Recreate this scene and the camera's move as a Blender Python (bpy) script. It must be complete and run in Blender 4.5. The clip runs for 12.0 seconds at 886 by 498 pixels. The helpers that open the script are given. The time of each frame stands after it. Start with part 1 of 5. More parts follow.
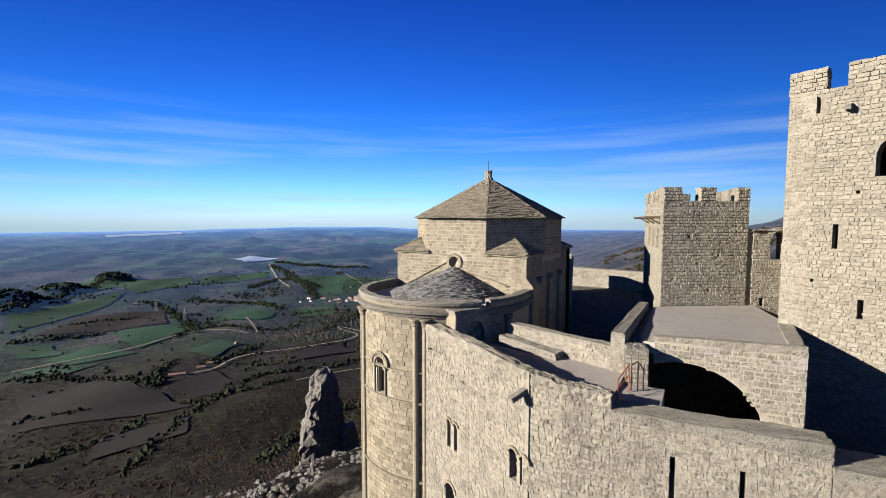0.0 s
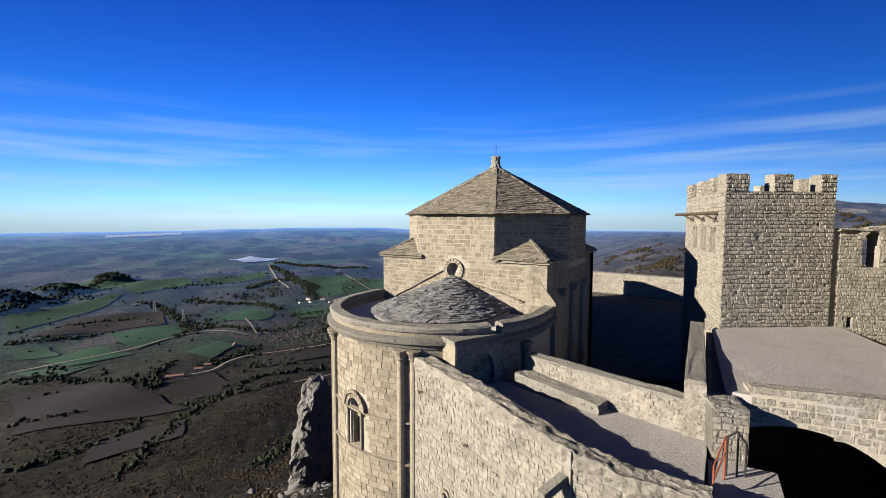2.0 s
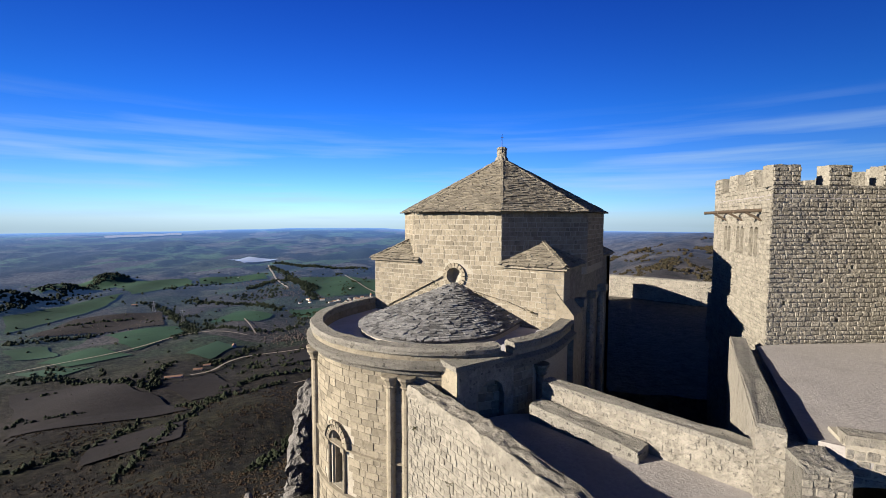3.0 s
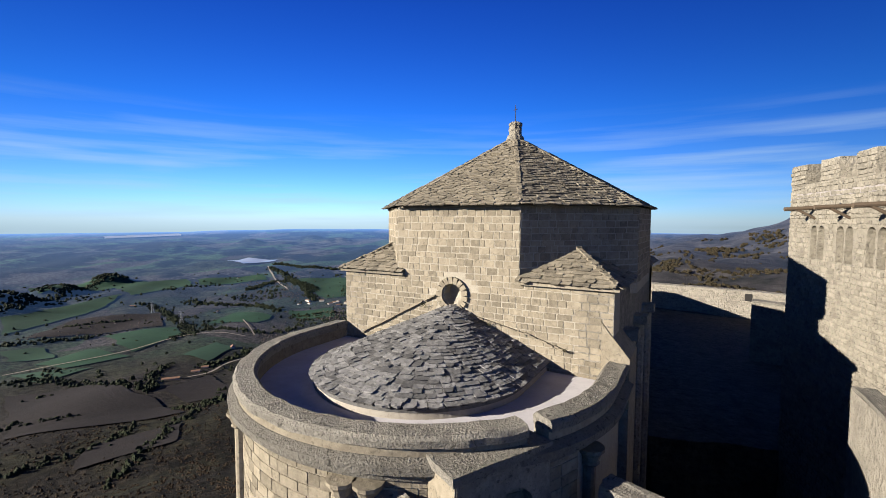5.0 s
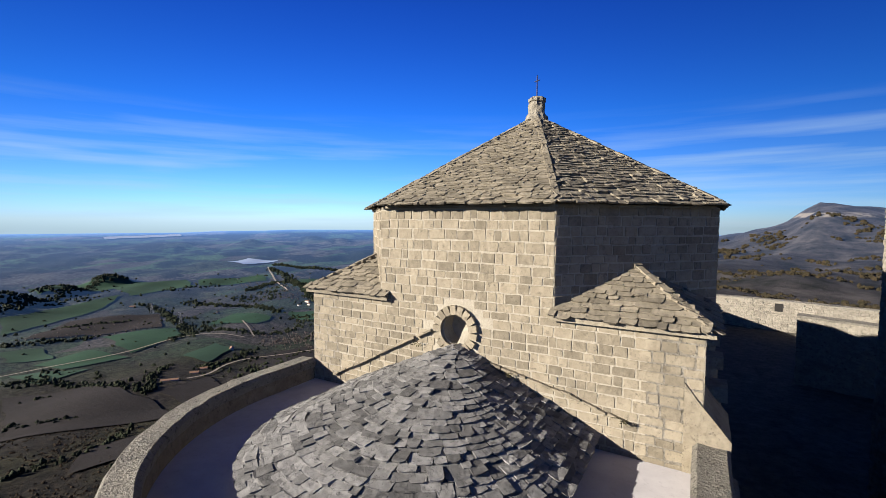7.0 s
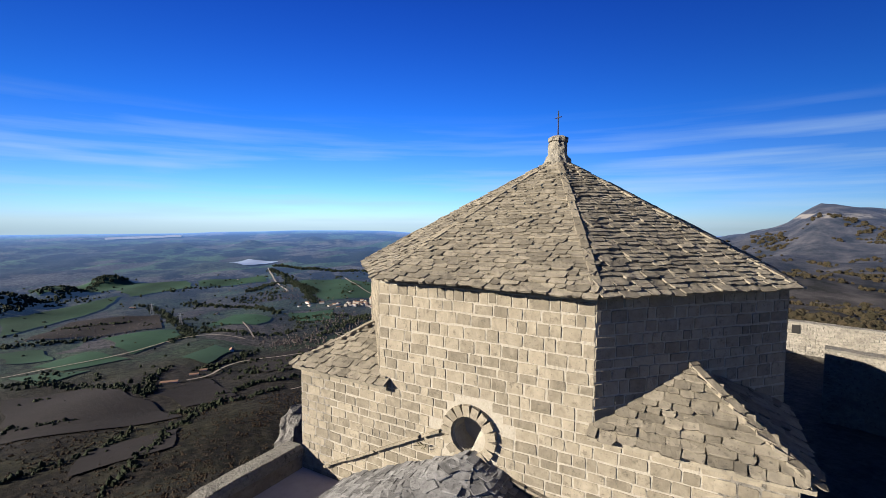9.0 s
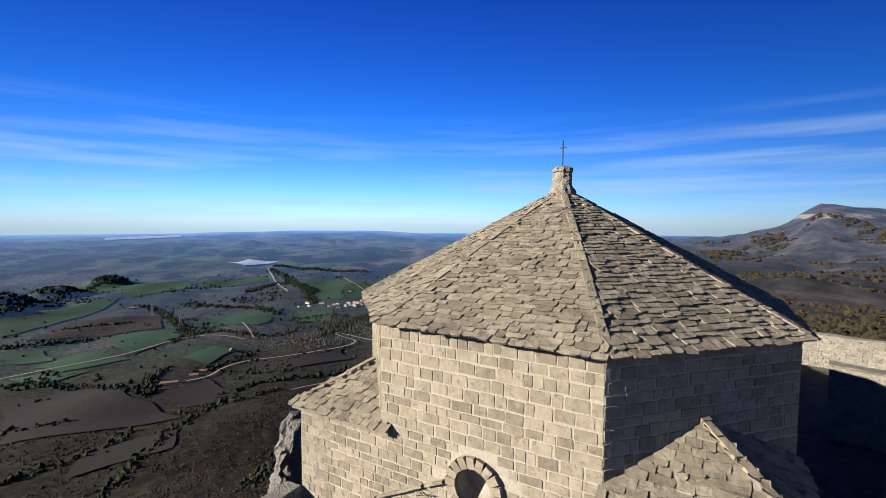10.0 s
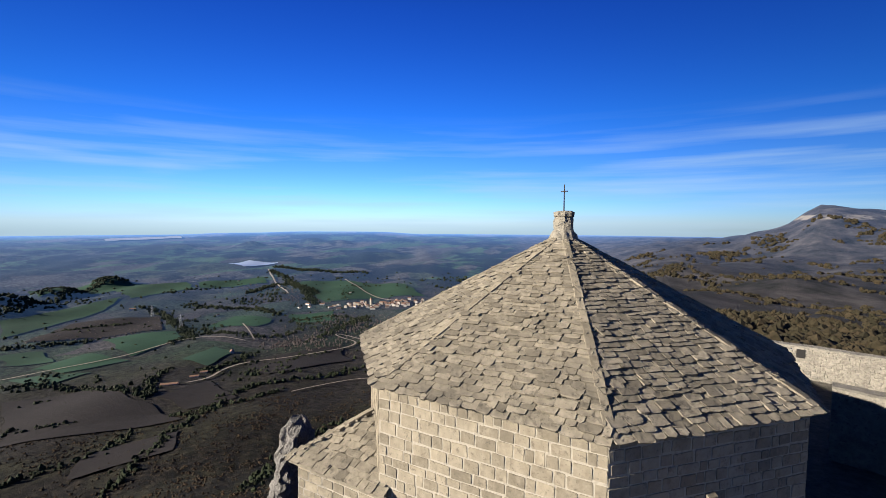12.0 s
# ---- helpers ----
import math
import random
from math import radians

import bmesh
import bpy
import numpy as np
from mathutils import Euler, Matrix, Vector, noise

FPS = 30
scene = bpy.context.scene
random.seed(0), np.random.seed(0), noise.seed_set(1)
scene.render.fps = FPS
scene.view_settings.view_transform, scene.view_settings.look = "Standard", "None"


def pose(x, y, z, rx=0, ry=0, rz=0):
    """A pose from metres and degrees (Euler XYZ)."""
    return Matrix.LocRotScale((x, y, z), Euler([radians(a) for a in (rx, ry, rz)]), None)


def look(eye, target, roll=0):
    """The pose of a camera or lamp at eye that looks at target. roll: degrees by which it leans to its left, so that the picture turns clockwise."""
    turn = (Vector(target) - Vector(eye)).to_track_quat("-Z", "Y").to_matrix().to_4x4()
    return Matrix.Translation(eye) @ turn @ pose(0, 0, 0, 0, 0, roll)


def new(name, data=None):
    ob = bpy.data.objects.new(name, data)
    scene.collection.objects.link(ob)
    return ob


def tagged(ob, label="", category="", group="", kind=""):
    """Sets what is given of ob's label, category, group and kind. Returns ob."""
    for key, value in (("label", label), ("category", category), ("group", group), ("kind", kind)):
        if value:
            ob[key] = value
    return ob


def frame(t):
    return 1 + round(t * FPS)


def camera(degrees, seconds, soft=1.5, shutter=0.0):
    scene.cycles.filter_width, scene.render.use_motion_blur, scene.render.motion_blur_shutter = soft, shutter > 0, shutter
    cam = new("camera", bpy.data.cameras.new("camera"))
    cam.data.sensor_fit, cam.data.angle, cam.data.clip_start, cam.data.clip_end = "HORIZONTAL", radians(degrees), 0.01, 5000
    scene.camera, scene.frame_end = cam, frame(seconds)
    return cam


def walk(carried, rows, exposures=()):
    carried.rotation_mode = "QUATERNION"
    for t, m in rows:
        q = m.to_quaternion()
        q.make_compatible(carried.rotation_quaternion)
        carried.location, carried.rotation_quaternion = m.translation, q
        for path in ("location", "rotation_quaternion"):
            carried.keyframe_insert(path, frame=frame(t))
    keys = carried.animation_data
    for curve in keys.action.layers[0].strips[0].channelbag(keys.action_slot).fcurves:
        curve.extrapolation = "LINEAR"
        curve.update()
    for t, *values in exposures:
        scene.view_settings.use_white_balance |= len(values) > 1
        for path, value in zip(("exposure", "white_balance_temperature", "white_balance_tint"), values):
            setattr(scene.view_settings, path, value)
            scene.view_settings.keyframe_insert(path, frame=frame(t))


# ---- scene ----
cam = camera(90.0, 12.0, soft=0.5)
PATH = [
    (0, (13.635, -24.68, 40.515), (12.626, -22.959, 40.377), 0.05),
    (0.5, (12.88, -23.36, 40.42), (11.87, -21.64, 40.282), 0.05),
    (1, (12.12, -22.035, 40.345), (11.11, -20.314, 40.208), 0.07),
    (1.5, (11.49, -20.818, 40.318), (10.48, -19.097, 40.181), 0.08),
    (2, (10.796, -19.502, 40.286), (9.787, -17.78, 40.151), 0.1),
    (2.5, (10.11, -18.277, 40.256), (9.101, -16.556, 40.121), 0.1),
    (3, (9.367, -17.009, 40.206), (8.358, -15.287, 40.073), 0.12),
    (5, (6.737, -12.111, 40.068), (5.728, -10.389, 39.94), 0.22),
    (5.5, (6.1, -10.914, 40.08), (5.091, -9.192, 39.954), 0.27),
    (6, (5.499, -9.949, 40.062), (4.49, -8.227, 39.938), 0.3),
    (6.5, (5.076, -9.219, 40.058), (4.066, -7.497, 39.934), 0.3),
    (8.5, (3.787, -7.382, 41.254), (2.777, -5.661, 41.132), 0.3),
    (9, (3.611, -7.164, 41.668), (2.6, -5.443, 41.547), 0.3),
    (9.5, (3.495, -7.034, 42.07), (2.484, -5.313, 41.949), 0.3),
    (10, (3.413, -6.961, 42.507), (2.402, -5.24, 42.386), 0.3),
    (10.5, (3.389, -6.882, 42.891), (2.378, -5.161, 42.772), 0.3),
    (11, (3.347, -6.8, 43.147), (2.336, -5.079, 43.029), 0.3),
    (11.5, (3.33, -6.78, 43.345), (2.317, -5.06, 43.228), 0.3),
    (12, (3.304, -6.746, 43.646), (2.292, -5.026, 43.529), 0.3),
]
walk(cam, [(t, look(eye, target, roll)) for t, eye, target, roll in PATH])

# ---- light ----
SUN_AZ, SUN_EL = 226.5, 18.0          # where the sun stands, degrees from +x, and its height
world = bpy.data.worlds.new("sky")
scene.world = world
world.use_nodes = True
wn, wl = world.node_tree.nodes, world.node_tree.links
sky = wn.new("ShaderNodeTexSky")
sky.sky_type, sky.sun_disc = "NISHITA", False
sky.sun_elevation, sky.sun_rotation = radians(SUN_EL), radians(SUN_AZ - 90)
sky.altitude, sky.air_density, sky.dust_density, sky.ozone_density = 1000, 1.0, 0.3, 1.6
wcoord = wn.new("ShaderNodeTexCoord")
cirrus_map = wn.new("ShaderNodeMapping")
cirrus_map.inputs["Rotation"].default_value = (0.015, 0.02, radians(-35))
cirrus_map.inputs["Scale"].default_value = (1.6, 2.2, 30)
wl.new(wcoord.outputs["Generated"], cirrus_map.inputs["Vector"])
cirrus = wn.new("ShaderNodeTexNoise")
cirrus.inputs["Scale"].default_value, cirrus.inputs["Detail"].default_value = 1.3, 6
wl.new(cirrus_map.outputs["Vector"], cirrus.inputs["Vector"])
cirrus_ramp = wn.new("ShaderNodeValToRGB")
cirrus_ramp.color_ramp.elements[0].position, cirrus_ramp.color_ramp.elements[1].position = 0.44, 0.74
wl.new(cirrus.outputs["Fac"], cirrus_ramp.inputs["Fac"])
wsep = wn.new("ShaderNodeSeparateXYZ")
wl.new(wcoord.outputs["Generated"], wsep.inputs["Vector"])
band = wn.new("ShaderNodeValToRGB")   # thin cloud low over the horizon
band.color_ramp.elements[0].position, band.color_ramp.elements[0].color = 0.0, (0.55, 0.55, 0.55, 1)
band.color_ramp.elements[1].position, band.color_ramp.elements[1].color = 0.23, (0, 0, 0, 1)
e = band.color_ramp.elements.new(0.12)
e.color = (0.55, 0.55, 0.55, 1)
wl.new(wsep.outputs["Z"], band.inputs["Fac"])
cloud = wn.new("ShaderNodeMath")
cloud.operation = "MULTIPLY"
wl.new(cirrus_ramp.outputs["Color"], cloud.inputs[0])
wl.new(band.outputs["Color"], cloud.inputs[1])
skymix = wn.new("ShaderNodeMix")
skymix.data_type = "RGBA"
skymix.inputs["B"].default_value = (8.6, 12.0, 15.5, 1)
wl.new(cloud.outputs[0], skymix.inputs["Factor"])
deep = wn.new("ShaderNodeGamma")      # clear, dry winter air
deep.inputs["Gamma"].default_value = 1.45
wl.new(sky.outputs["Color"], deep.inputs["Color"])
tint_ramp = wn.new("ShaderNodeValToRGB")   # paler towards the horizon, deep blue above
for _ in range(3):
    tint_ramp.color_ramp.elements.new(0.5)
for el, (at, col) in zip(tint_ramp.color_ramp.elements, ((0.0, (0.38, 0.60, 1.35)), (0.11, (0.25, 0.50, 1.05)), (0.22, (0.115, 0.46, 1.12)), (0.42, (0.095, 0.39, 1.2)), (1.0, (0.045, 0.15, 0.36)))):
    el.position = at
    el.color = (*col, 1)
wl.new(wsep.outputs["Z"], tint_ramp.inputs["Fac"])
tint = wn.new("ShaderNodeMix")
tint.data_type, tint.blend_type = "RGBA", "MULTIPLY"
tint.inputs["Factor"].default_value = 1.0
wl.new(tint_ramp.outputs["Color"], tint.inputs["B"])
wl.new(deep.outputs["Color"], tint.inputs["A"])
wl.new(tint.outputs["Result"], skymix.inputs["A"])
wl.new(skymix.outputs["Result"], wn["Background"].inputs["Color"])
wn["Background"].inputs["Strength"].default_value = 0.0145
sun = new("sun", bpy.data.lights.new("sun", "SUN"))
sun.data.energy, sun.data.angle, sun.data.color = 5.0, radians(0.5), (1.0, 0.925, 0.82)
sun.matrix_world = look((0, 0, 0), (-math.cos(radians(SUN_AZ)), -math.sin(radians(SUN_AZ)), -math.tan(radians(SUN_EL))))
scene.view_settings.exposure = 1.95


# ---- materials ----
class Nodes:
    """A short way to write a node material."""

    def __init__(self, name):
        self.m = bpy.data.materials.new(name)
        self.m.use_nodes = True
        self.n, self.l = self.m.node_tree.nodes, self.m.node_tree.links
        self.bsdf = self.n["Principled BSDF"]
        self.pos = self.n.new("ShaderNodeNewGeometry").outputs["Position"]

    def put(self, socket, value):
        if isinstance(value, bpy.types.NodeSocket):
            self.l.new(value, socket)
        else:
            socket.default_value = (*value, 1) if isinstance(value, tuple) and len(value) == 3 else value

    def noise(self, scale, detail=4, vector=None, rough=0.55):
        k = self.n.new("ShaderNodeTexNoise")
        k.inputs["Scale"].default_value, k.inputs["Detail"].default_value, k.inputs["Roughness"].default_value = scale, detail, rough
        self.l.new(vector or self.pos, k.inputs["Vector"])
        return k.outputs["Fac"]

    def voronoi(self, scale, feature="F1", out="Distance", vector=None, dims="3D"):
        k = self.n.new("ShaderNodeTexVoronoi")
        k.voronoi_dimensions, k.feature = dims, feature
        k.inputs["Scale"].default_value = scale
        self.l.new(vector or self.pos, k.inputs["Vector"])
        return k.outputs[out]

    def ramp(self, fac, *stops, mode="LINEAR"):
        k = self.n.new("ShaderNodeValToRGB")
        k.color_ramp.interpolation = mode
        while len(k.color_ramp.elements) < len(stops):
            k.color_ramp.elements.new(0.5)
        for el, (at, col) in zip(k.color_ramp.elements, stops):
            el.position = at
            el.color = (*col, 1) if isinstance(col, tuple) else (col, col, col, 1)
        self.l.new(fac, k.inputs["Fac"])
        return k.outputs["Color"]

    def mix(self, fac, a, b, how="MIX"):
        k = self.n.new("ShaderNodeMix")
        k.data_type, k.blend_type = "RGBA", how
        self.put(k.inputs["Factor"], fac)
        self.put(k.inputs["A"], (*a, 1) if isinstance(a, tuple) else a)
        self.put(k.inputs["B"], (*b, 1) if isinstance(b, tuple) else b)
        return k.outputs["Result"]

    def math(self, how, a, b=0.0):
        k = self.n.new("ShaderNodeMath")
        k.operation = how
        self.put(k.inputs[0], a)
        self.put(k.inputs[1], b)
        return k.outputs[0]

    def warp(self, scale, amount):
        """The position, shaken by noise."""
        k = self.n.new("ShaderNodeTexNoise")
        k.inputs["Scale"].default_value = scale
        self.l.new(self.pos, k.inputs["Vector"])
        sub = self.n.new("ShaderNodeVectorMath")
        sub.operation = "SCALE"
        sub.inputs["Scale"].default_value = amount
        self.l.new(k.outputs["Color"], sub.inputs[0])
        add = self.n.new("ShaderNodeVectorMath")
        self.l.new(self.pos, add.inputs[0])
        self.l.new(sub.outputs[0], add.inputs[1])
        return add.outputs[0]

    def rand(self):
        a = self.n.new("ShaderNodeObjectInfo").outputs["Random"]
        b = self.n.new("ShaderNodeNewGeometry").outputs["Random Per Island"]
        return self.math("FRACT", self.math("ADD", a, b))

    def bump(self, heights, strength, distance):
        k = self.n.new("ShaderNodeBump")
        k.inputs["Strength"].default_value, k.inputs["Distance"].default_value = strength, distance
        self.put(k.inputs["Height"], heights)
        self.l.new(k.outputs["Normal"], self.bsdf.inputs["Normal"])

    def done(self, color, rough=0.9, spec=0.2, metal=0.0):
        self.put(self.bsdf.inputs["Base Color"], color)
        self.put(self.bsdf.inputs["Roughness"], rough)
        self.put(self.bsdf.inputs["Metallic"], metal)
        self.bsdf.inputs["Specular IOR Level"].default_value = spec
        return self.m


def stone(name, light, mid, dark, grain=9.0, relief=0.02, spread=0.35, stain=0.55, pits=0.5, pointing=0.0):
    """Weathered stone: grain, blotches and stains, and a tone of its own for each block."""
    k = Nodes(name)
    light, mid, dark = (tuple(v * f for v, f in zip(c, (0.272, 0.276, 0.288))) for c in (light, mid, dark))
    col = k.ramp(k.noise(grain, 6), (0.3, mid), (0.68, light))
    tone = k.ramp(k.rand(), (0.0, 1 - spread), (0.5, 1.0), (1.0, 1 + spread * 0.55))
    col = k.mix(1.0, col, tone, "MULTIPLY")
    blotch = k.ramp(k.noise(0.9, 5), (0.5, 0.0), (0.75, stain))
    col = k.mix(blotch, col, dark)
    if pointing:                      # lime smeared over the joints and edges
        smear = k.ramp(k.noise(3.2, 8, rough=0.72), (0.5, 0.0), (0.6, pointing))
        col = k.mix(smear, col, tuple(c * 1.12 for c in light))
    spots = k.ramp(k.noise(26, 3), (0.6, 0.0), (0.72, pits))
    col = k.mix(spots, col, dark)
    gouges = k.ramp(k.noise(6.5, 7, rough=0.72), (0.56, 0.0), (0.64, pits))
    col = k.mix(gouges, col, tuple(c * 0.7 for c in dark))
    k.bump(k.math("ADD", k.noise(grain * 2.6, 8, rough=0.7), k.math("MULTIPLY", k.voronoi(grain * 1.3), 0.6)), 0.9, relief)
    return k.done(col, 0.92, 0.15)


ASHLAR = stone("honey_ashlar", (0.62, 0.525, 0.37), (0.455, 0.378, 0.258), (0.29, 0.245, 0.175), 6, 0.02, 0.34, 0.45, 0.6, 0.4)
MORTAR = stone("lime_mortar", (0.84, 0.745, 0.565), (0.7, 0.612, 0.455), (0.46, 0.39, 0.285), 16, 0.015, 0.0, 0.35, 0.35)
RUBBLE = stone("rubble_masonry", (0.68, 0.605, 0.475), (0.51, 0.45, 0.345), (0.25, 0.225, 0.18), 5, 0.07, 0.22, 0.6, 0.75, 0.6)
KEEP = stone("tower_masonry", (0.68, 0.605, 0.465), (0.53, 0.467, 0.352), (0.3, 0.265, 0.205), 6, 0.05, 0.24, 0.45, 0.65, 0.35)
SLAB = stone("roof_stone_slab", (0.62, 0.53, 0.38), (0.45, 0.382, 0.27), (0.17, 0.15, 0.118), 7, 0.02, 0.36, 0.45)
SLAB_GREY = stone("grey_roof_stone_slab", (0.6, 0.575, 0.53), (0.36, 0.343, 0.315), (0.11, 0.105, 0.097), 7, 0.02, 0.5, 0.5)
COPING = stone("weathered_coping", (0.60, 0.545, 0.44), (0.44, 0.395, 0.315), (0.16, 0.145, 0.115), 14, 0.06, 0.3, 0.5, 0.8)
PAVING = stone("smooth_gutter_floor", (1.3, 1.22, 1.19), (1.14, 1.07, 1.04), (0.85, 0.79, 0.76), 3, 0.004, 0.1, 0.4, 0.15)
GRAVEL = stone("gravel_terrace", (0.76, 0.685, 0.60), (0.63, 0.565, 0.495), (0.45, 0.4, 0.35), 9, 0.015, 0.0, 0.45, 0.25)
BAILEY = stone("bailey_earth", (0.34, 0.3, 0.23), (0.17, 0.15, 0.115), (0.07, 0.065, 0.045), 2.5, 0.15, 0.0, 0.6, 0.7)
PLASTER = stone("pale_plaster", (0.80, 0.72, 0.58), (0.69, 0.61, 0.48), (0.5, 0.43, 0.33), 8, 0.01, 0.1, 0.4)
ROCK = stone("conglomerate_rock", (0.62, 0.57, 0.5), (0.4, 0.365, 0.32), (0.13, 0.12, 0.105), 1.3, 0.5, 0.2, 0.6)


def plain(name, color, rough=0.6, metal=0.0, grain=30.0):
    k = Nodes(name)
    col = k.mix(k.ramp(k.noise(grain, 4), (0.35, 0.0), (0.7, 0.45)), color, tuple(c * 0.5 for c in color))
    return k.done(col, rough, 0.3, metal)


IRON = plain("rusted_iron", (0.0303, 0.0248, 0.022), 0.7, 0.6)
RED_PAINT = plain("rust_red_paint", (0.165, 0.0413, 0.0165), 0.55)
TIMBER = plain("weathered_timber", (0.066, 0.0468, 0.0303), 0.85)
# near-black colour that stands in for shade in openings
SHADE_FILL = plain("painted_shade", (0.011, 0.0099, 0.0088), 0.95)
TILE = plain("clay_roof", (0.165, 0.0935, 0.0605), 0.85, 0.0, 0.4)
WHITEWASH = plain("whitewashed_wall", (0.374, 0.341, 0.2915), 0.85, 0.0, 0.5)
TRACK = plain("dirt_track", (0.187, 0.154, 0.121), 0.95, 0.0, 0.1)
STEEL = plain("galvanised_steel", (0.1925, 0.198, 0.2035), 0.5, 0.7)


def leaf(name, a, b):
    k = Nodes(name)
    col = k.mix(k.rand(), a, b)
    col = k.mix(k.ramp(k.noise(1.5, 4), (0.35, 0.0), (0.7, 0.6)), col, tuple(c * 0.45 for c in a))
    return k.done(col, 0.9, 0.1)


SCRUB = leaf("dry_scrub", (0.021, 0.016, 0.009), (0.042, 0.026, 0.014))
TREES = leaf("evergreen_leaves", (0.011, 0.016, 0.007), (0.021, 0.025, 0.011))
OAK = leaf("scrub_oak", (0.017, 0.015, 0.008), (0.03, 0.022, 0.012))
BARE = leaf("bare_twigs", (0.065, 0.0525, 0.045), (0.095, 0.0775, 0.0675))
WEED = leaf("dry_weed", (0.045, 0.045, 0.02), (0.075, 0.06, 0.03))

k = Nodes("lake_water")
k.bump(k.noise(0.05, 3), 0.2, 0.5)
WATER = k.done((0.27, 0.31, 0.36), 0.35, 0.5)


def open_country(name, hazy=False):
    """Fields, fallow and scrub: Voronoi parcels on the plain, dry scrub on the slope under the castle. The far part glows a little with kilometres of air."""
    k = Nodes(name)
    shaken = k.warp(0.004, 150)
    sep = k.n.new("ShaderNodeSeparateXYZ")
    k.l.new(k.pos, sep.inputs[0])
    r = k.math("SQRT", k.math("ADD", k.math("POWER", sep.outputs[0], 2.0), k.math("POWER", sep.outputs[1], 2.0)))
    r = k.math("ADD", r, k.math("MULTIPLY", k.math("SUBTRACT", k.noise(0.003, 3), 0.5), 700))
    cell = k.voronoi(0.0052, "F1", "Color", shaken, "2D")
    edge = k.voronoi(0.0052, "DISTANCE_TO_EDGE", "Distance", shaken, "2D")
    pick = k.n.new("ShaderNodeSeparateColor")
    k.l.new(cell, pick.inputs[0])
    # parcel colours shifted cooler, so some of the haze sits in them
    field = k.ramp(pick.outputs[0], (0.0, (0.0185, 0.0311, 0.016)), (0.2, (0.0353, 0.0311, 0.0277)), (0.32, (0.0218, 0.0353, 0.0185)), (0.46, (0.0294, 0.0252, 0.0231)),
                   (0.58, (0.0168, 0.0269, 0.0143)), (0.72, (0.0315, 0.0357, 0.0231)), (0.86, (0.042, 0.037, 0.0336)), mode="CONSTANT")
    field = k.mix(k.ramp(k.noise(0.02, 5), (0.35, 0.0), (0.7, 0.5)), field, (0.0294, 0.026, 0.0168))
    hedge = k.ramp(edge, (0.0, 1.0), (0.05, 0.8), (0.075, 0.0))
    hedge = k.math("MULTIPLY", hedge, k.ramp(k.noise(0.006, 3), (0.42, 0.0), (0.55, 1.0)))
    field = k.mix(hedge, field, (0.0126, 0.0143, 0.0084))
    wood = k.ramp(k.noise(0.0028, 6, rough=0.6), (0.55, 0.0), (0.6, 0.9))
    field = k.mix(wood, field, (0.0147, 0.0155, 0.0101))
    fallow_cell = k.voronoi(0.0042, "F1", "Color", shaken, "2D")
    pick2 = k.n.new("ShaderNodeSeparateColor")
    k.l.new(fallow_cell, pick2.inputs[0])
    fallow = k.ramp(pick2.outputs[1], (0.0, (0.0224, 0.0191, 0.0179)), (0.45, (0.0172, 0.0154, 0.0141)), (0.75, (0.0148, 0.0157, 0.0115)), mode="CONSTANT")
    fallow = k.mix(k.ramp(k.noise(0.05, 6, rough=0.7), (0.42, 0.0), (0.62, 0.8)), fallow, (0.0231, 0.0202, 0.0143))
    scrub = k.ramp(k.noise(0.12, 8, rough=0.75), (0.38, (0.0036, 0.003, 0.0019)), (0.5, (0.0093, 0.0074, 0.0047)), (0.63, (0.025, 0.0191, 0.0132)))
    scrub = k.mix(k.ramp(k.noise(0.013, 4), (0.45, 0.0), (0.62, 0.65)), scrub, (0.0252, 0.0244, 0.0126))
    ledge = k.ramp(k.noise(0.22, 8, rough=0.7), (0.48, 0.0), (0.56, 0.9))
    ledge = k.math("MULTIPLY", ledge, k.ramp(k.math("DIVIDE", r, 1000.0), (0.0, 1.0), (0.1, 0.8), (0.3, 0.0)))
    scrub = k.mix(ledge, scrub, (0.0798, 0.0714, 0.0588))
    near = k.mix(k.ramp(k.math("DIVIDE", r, 2000.0), (0.28, 0.0), (0.38, 1.0)), scrub, fallow)
    col = k.mix(k.ramp(k.math("DIVIDE", r, 2000.0), (0.5, 0.0), (0.56, 1.0)), near, field)
    east = k.math("DIVIDE", k.math("ADD", sep.outputs[0], k.math("MULTIPLY", sep.outputs[1], 0.42)), 2000.0)
    moor = k.ramp(k.noise(0.012, 8, rough=0.72), (0.38, (0.009, 0.01, 0.0095)), (0.5, (0.027, 0.0255, 0.026)), (0.64, (0.056, 0.051, 0.05)))
    cliff = k.ramp(k.noise(0.009, 6, rough=0.65), (0.46, 0.0), (0.53, 1.0))
    cliff = k.math("MULTIPLY", cliff, k.ramp(k.math("DIVIDE", sep.outputs[2], 130.0), (0.48, 0.0), (0.52, 1.0), (0.64, 1.0), (0.68, 0.0)))
    moor = k.mix(cliff, moor, (0.1428, 0.126, 0.105))
    strip = k.n.new("ShaderNodeMapping")
    strip.inputs["Rotation"].default_value = (0, 0, radians(-50))
    strip.inputs["Scale"].default_value = (1.0, 0.3, 1.0)
    k.l.new(k.warp(0.002, 260), strip.inputs["Vector"])
    pick3 = k.n.new("ShaderNodeSeparateColor")
    k.l.new(k.voronoi(0.0075, "F1", "Color", strip.outputs[0], "2D"), pick3.inputs[0])
    plain_far = k.ramp(pick3.outputs[0], (0.0, (0.03, 0.052, 0.024)), (0.25, (0.045, 0.041, 0.035)), (0.45, (0.037, 0.062, 0.029)), (0.62, (0.06, 0.055, 0.047)), (0.8, (0.031, 0.038, 0.025)), mode="CONSTANT")
